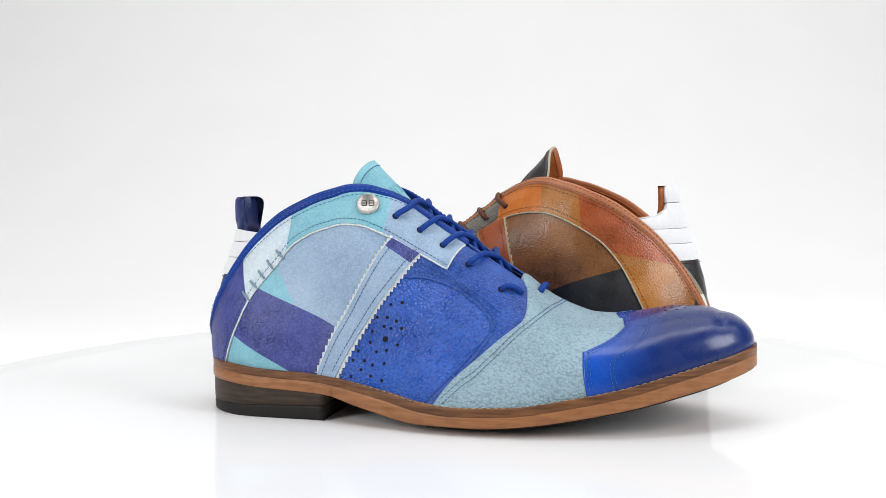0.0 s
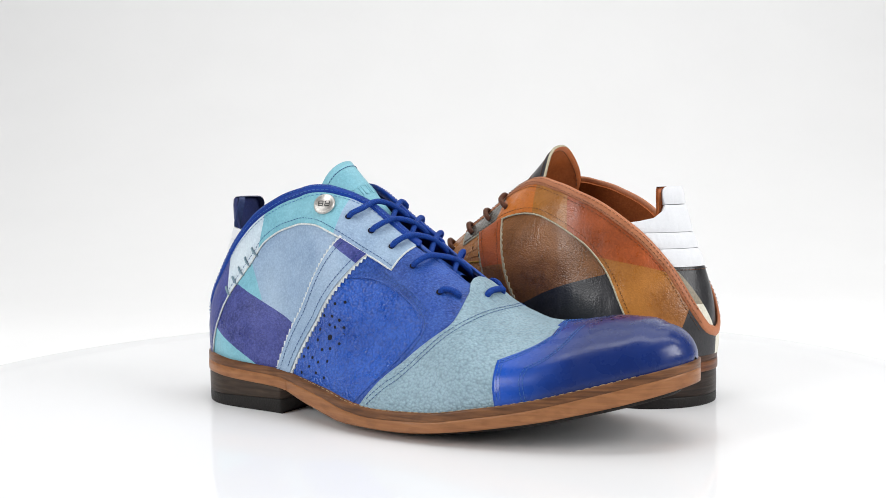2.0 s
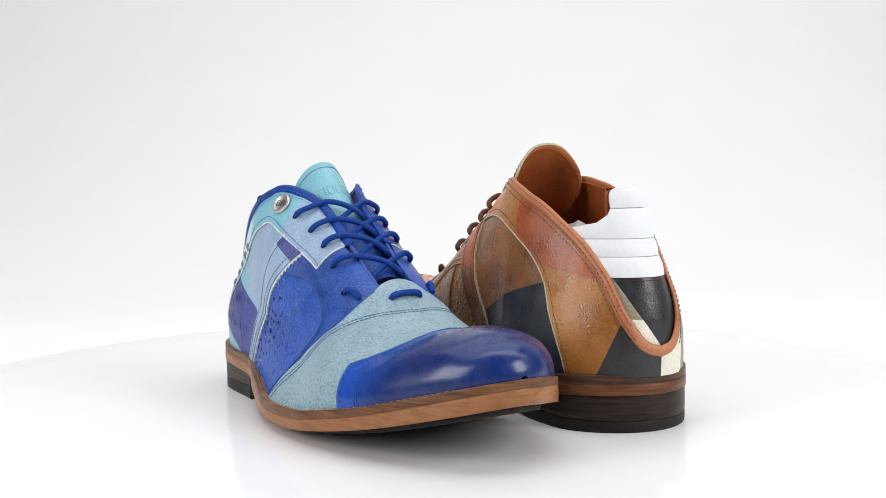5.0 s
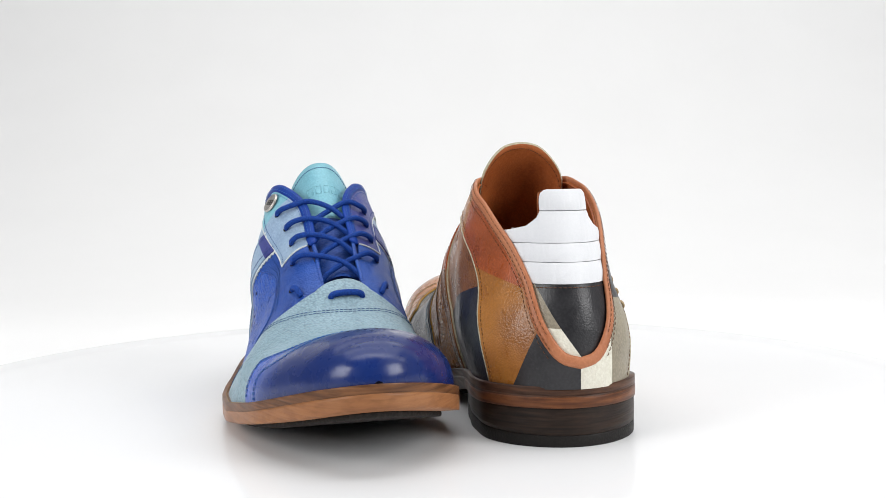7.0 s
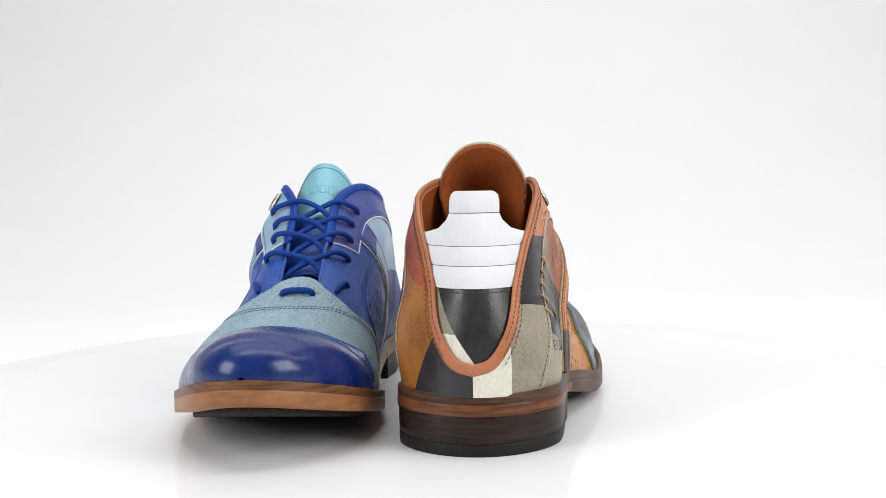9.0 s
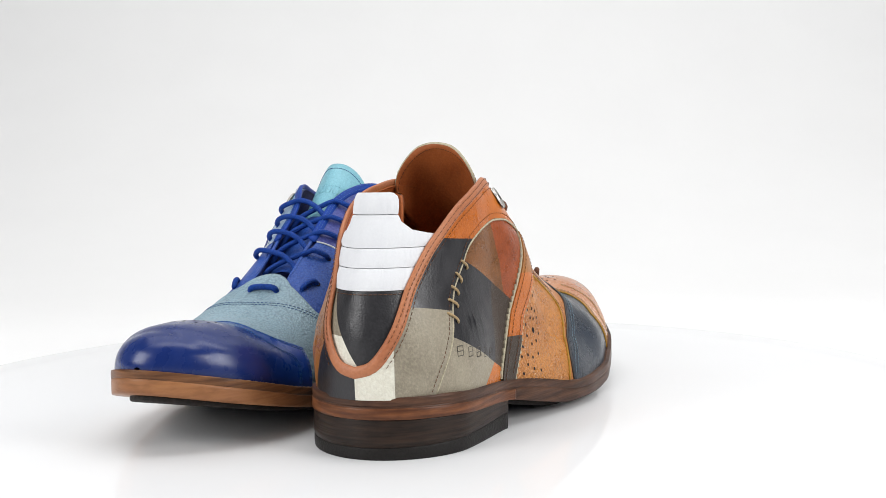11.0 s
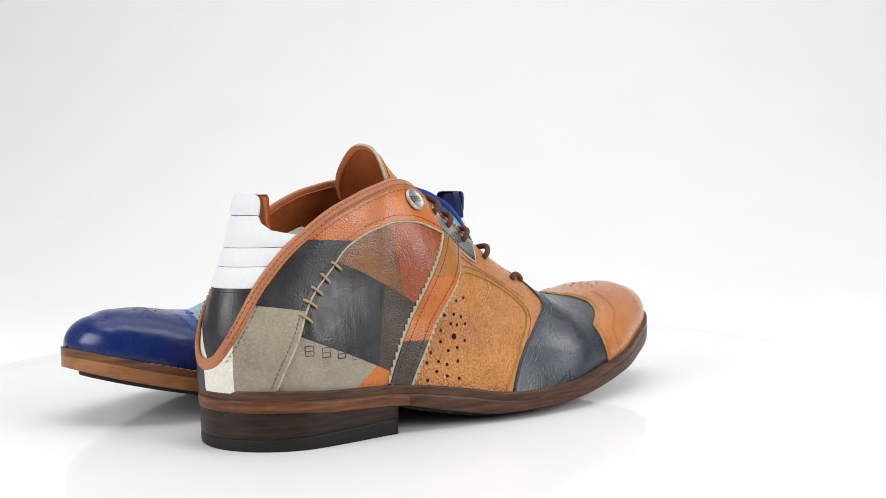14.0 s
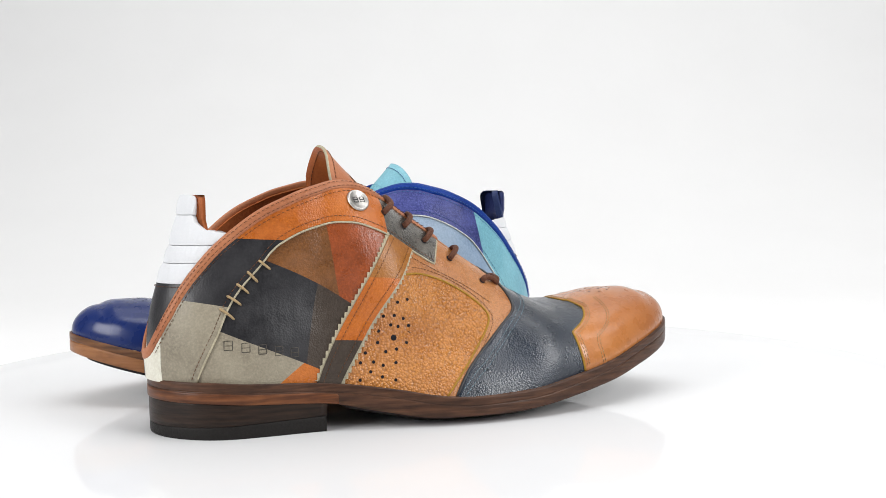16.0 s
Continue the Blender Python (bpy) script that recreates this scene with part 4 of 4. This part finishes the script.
BLUE = {
    "tall": 0.96, "wide": 1.0, "sewn": (0.0, 0.0),
    "label": "blue patchwork leather ankle shoe with blue laces on turntable", "edge_top": "edge_burnt", "edge": "edge_tan", "rand": "edge_tan", "rand_label": "tan stacked leather layer", "heel": "edge_heel_brown", "welt_label": "tan leather welt", "welt_thread": "thread_tan",
    "raw": "raw_blue", "thread": "thread_blue", "cross": "thread_grey", "cross_label": "grey-blue hand-sewn thread", "emboss": "purple",
    "punched": "cobalt_pebbled", "punched_label": "cobalt pebbled leather with punched holes", "stay": "cobalt", "stay_label": "cobalt leather lace stay", "cord": "cobalt",
    "vamp": "slate", "vamp_label": "grey-blue pebbled leather vamp", "cap": "cobalt_cap", "cap_label": "polished cobalt wing-tip toe cap", "vamp_thread": "thread_blue", "cap_thread": "thread_sky", "vamp_edge": "",
    "lining": "lining_blue", "lining_label": "dark blue leather lining", "counter": ["navy"], "counter_cuts": (), "counter_pick": None, "counter_label": "navy leather heel counter", "tab": "navy", "tab_label": "navy leather pull tab", "tab_back": 7.5,
    "trim": "trim_blue", "trim_label": "dark blue leather binding", "trim_thread": "thread_sky",
    "tongue": ["teal", "cobalt"], "tongue_pick": lambda i, j: 0 if j > 0.60 else 1, "tongue_rim": "teal", "tongue_label": "pale teal leather tongue", "tongue_emboss": "teal",
    "lace": "lace_blue", "lace_label": "round blue waxed lace",
    "outer": {
        "quarter": (["purple", "ice", "teal", "pale"], (B1, B2, B3), lambda x, z: (3 if x > 114 else 2) if x > 48.8 else (1 if above(x, z, B1) else 0)),
        "quarter_label": "quarter dyed violet, ice white and teal",
        "panel": (["pale", "teal", "purple", "teal"], (B4, B5, B6), lambda x, z: (0 if not above(x, z, B6) or x > 60 else 1) if above(x, z, B4) else (2 if above(x, z, B5) else 3)),
        "panel_label": "pale blue and violet dyed side panel",
        "strip": (["pale", "purple"], (B7,), lambda x, z: 1 if above(x, z, B7) else 0), "strip_label": "pale blue strip with a violet end",
    },
    "inner": {
        "quarter": (["teal", "purple"], (J1,), lambda x, z: 1 if above(x, z, J1) else 0), "quarter_label": "inner quarter dyed teal and violet",
        "panel": (["pale", "cobalt"], (J2,), lambda x, z: 0 if above(x, z, J2) else 1), "panel_label": "pale and cobalt dyed inner panel",
        "strip": (["pale", "purple"], (B7,), lambda x, z: 1 if above(x, z, B7) else 0), "strip_label": "pale blue strip with a violet end",
    },
}
BROWN = {
    "tall": 1.03, "wide": 1.24, "sewn": (2.0, -4.0),
    "label": "brown and charcoal patchwork leather ankle shoe with brown laces", "edge_top": "edge_brown", "edge": "edge_brown", "rand": "edge_russet", "rand_label": "russet stacked leather layer", "heel": "edge_heel", "welt_label": "dark brown leather welt", "welt_thread": "thread_brown",
    "raw": "raw", "thread": "thread_brown", "cross": "thread_tan", "cross_label": "tan hand-sewn thread", "emboss": "stamp",
    "punched": "tan_pebbled", "punched_label": "tan pebbled leather with punched holes", "stay": "tan", "stay_label": "tan leather lace stay", "cord": "mustard",
    "vamp": "ink", "vamp_label": "blue-black pebbled leather vamp", "cap": "copper", "cap_label": "burnished tan wing-tip toe cap", "vamp_thread": "thread_grey", "cap_thread": "thread_tan", "vamp_edge": "charcoal",
    "lining": "lining_brown", "lining_label": "russet leather lining", "counter": ["charcoal", "taupe", "cream"], "counter_cuts": ((-9.5, 79, -0.1, 49), (-8, 59, -1, 58)), "counter_pick": lambda x, z: 0 if above(x, z, (-9.5, 79, -0.1, 49)) else (1 if above(x, z, (-8, 59, -1, 58)) else 2), "counter_label": "charcoal leather heel counter", "tab": "white", "tab_label": "white padded pull tab", "tab_back": 0.0,
    "trim": "trim_brown", "trim_label": "light brown leather binding", "trim_thread": "thread_brown",
    "tongue": ["trim_brown", "charcoal"], "tongue_pick": lambda i, j: 0 if i < 0.55 else 1, "tongue_rim": "raw", "tongue_label": "brown and charcoal leather tongue", "tongue_emboss": "thread_brown",
    "lace": "lace_brown", "lace_label": "round brown waxed lace",
    "outer": {
        "quarter": (["cream", "taupe", "charcoal", "orange", "pewter"], (N1, N2, N3, N4), lambda x, z: 0 if x < 5.2 else ((1 if not above(x, z, N1) else 2) if not above(x, z, N2) else (3 if x < 118.5 else 4))),
        "quarter_label": "quarter dyed cream, taupe, charcoal and orange",
        "panel": (["taupe", "orange", "charcoal", "umber", "brown", "rust"], (N5, N6, N7, N8, N9), lambda x, z: (5 if above(x, z, N8) else 4) if above(x, z, N6) else ((3 if above(x, z, N9) else 2) if above(x, z, N5) else (0 if above(x, z, N7) else 1))),
        "panel_label": "brown, charcoal and taupe dyed side panel",
        "strip": (["umber", "orange", "gold"], (N10, N11), lambda x, z: 2 if above(x, z, N11) else (1 if above(x, z, N10) else 0)), "strip_label": "strip dyed brown, orange and umber",
    },
    "inner": {
        "quarter": (["charcoal", "gold", "orange", "rust", "pewter"], (I1, I2, I4, I5, I6), lambda x, z: 4 if x > 124 else 2 if x > 90 else (1 if x > 62 else (3 if above(x, z, I4) else (1 if above(x, z, I1) else 0)))), "quarter_label": "inner quarter dyed golden brown, rust and orange",
        "panel": (["brown", "charcoal"], (I3,), lambda x, z: 0 if above(x, z, I3) else 1), "panel_label": "brown and charcoal dyed inner panel",
        "strip": (["brown", "rust"], (N11,), lambda x, z: 1 if above(x, z, N11) else 0), "strip_label": "brown strip with a rust end",
    },
}


# ---------------------------------------------------------------- the studio
def build_studio():
    """Paper sweep: floor, curve and back wall in one sheet."""
    bm = bmesh.new()
    prof = [(-2.2, -0.002), (0.5, -0.002)] + [(0.5 + 1.1 * math.sin(a), 1.098 - 1.1 * math.cos(a)) for a in [radians(3 * k) for k in range(1, 30)]] + [(1.6, 1.098), (1.6, 2.6)]
    rows = [[bm.verts.new((x, y, z)) for x in (-2.6, 0.0, 2.6)] for y, z in prof]
    for r0, r1 in zip(rows, rows[1:]):
        for k in (0, 1):
            bm.faces.new((r0[k], r0[k + 1], r1[k + 1], r1[k]))
    ob = part("backdrop", bm, M["paper"], None)
    tagged(ob, "seamless white paper backdrop sweep", "backdrop", kind="structure")


def build_turntable():
    bm = bmesh.new()
    prev = None
    for r, z in ((0.0, 0.0), (0.1, 0.0), (0.3, 0.0), (0.3385, 0.0), (0.3396, -0.0006), (0.3402, -0.001), (0.3402, -0.0018), (0.30, -0.0019)):
        ring = [bm.verts.new((r * math.cos(2 * math.pi * k / 96), r * math.sin(2 * math.pi * k / 96), z)) for k in range(96)] if r else [bm.verts.new((0, 0, z))]
        if prev:
            for k in range(96):
                bm.faces.new([prev[0], ring[k], ring[(k + 1) % 96]] if len(prev) == 1 else (prev[k], ring[k], ring[(k + 1) % 96], prev[(k + 1) % 96]))
        prev = ring
    ob = part("turntable", bm, M["acrylic"], None)
    return tagged(ob, "round glossy white acrylic turntable plate", "turntable")


def build_tissue():
    """Crumpled tissue stuffed into the brown shoe's heel."""
    bm = bmesh.new()
    bmesh.ops.create_icosphere(bm, subdivisions=4, radius=1.0)
    for v in bm.verts:
        n = noise.noise(v.co * 1.6) * 0.16 + abs(noise.noise(v.co * 3.2)) * 0.14
        v.co = v.co * (0.85 + n)
        v.co = Vector((0.060 + v.co.x * 0.030, 0.012 + v.co.y * 0.018, 0.084 + v.co.z * 0.027))
    ob = part("tissue_paper", bm, M["tissue"], None, flat=True)
    return tagged(ob, "crumpled grey tissue paper stuffed in the shoe", "paper")


build_studio()
turntable = build_turntable()
blue_shoe = build_shoe(BLUE)
brown_shoe = build_shoe(BROWN)
brown_shoe.scale = (1.018, 1.018, 1.018)
tissue = build_tissue()


def motions():
    """Everything on the plate turns with it about the upright axis."""
    blue, brown = pose(-0.1207, -0.0331, 0.0, 0, 0, -15.79), pose(0.1812, -0.0086, 0.0, 0, 0, 161.16)
    times = [0.5 * k for k in range(33)]
    for thing, rest in ((turntable, pose(0, 0, 0)), (blue_shoe, blue), (brown_shoe, brown), (tissue, brown)):
        walk(thing, [(t, pose(0, 0, 0, 0, 0, -TURN_RATE * t) @ rest) for t in times])


motions()
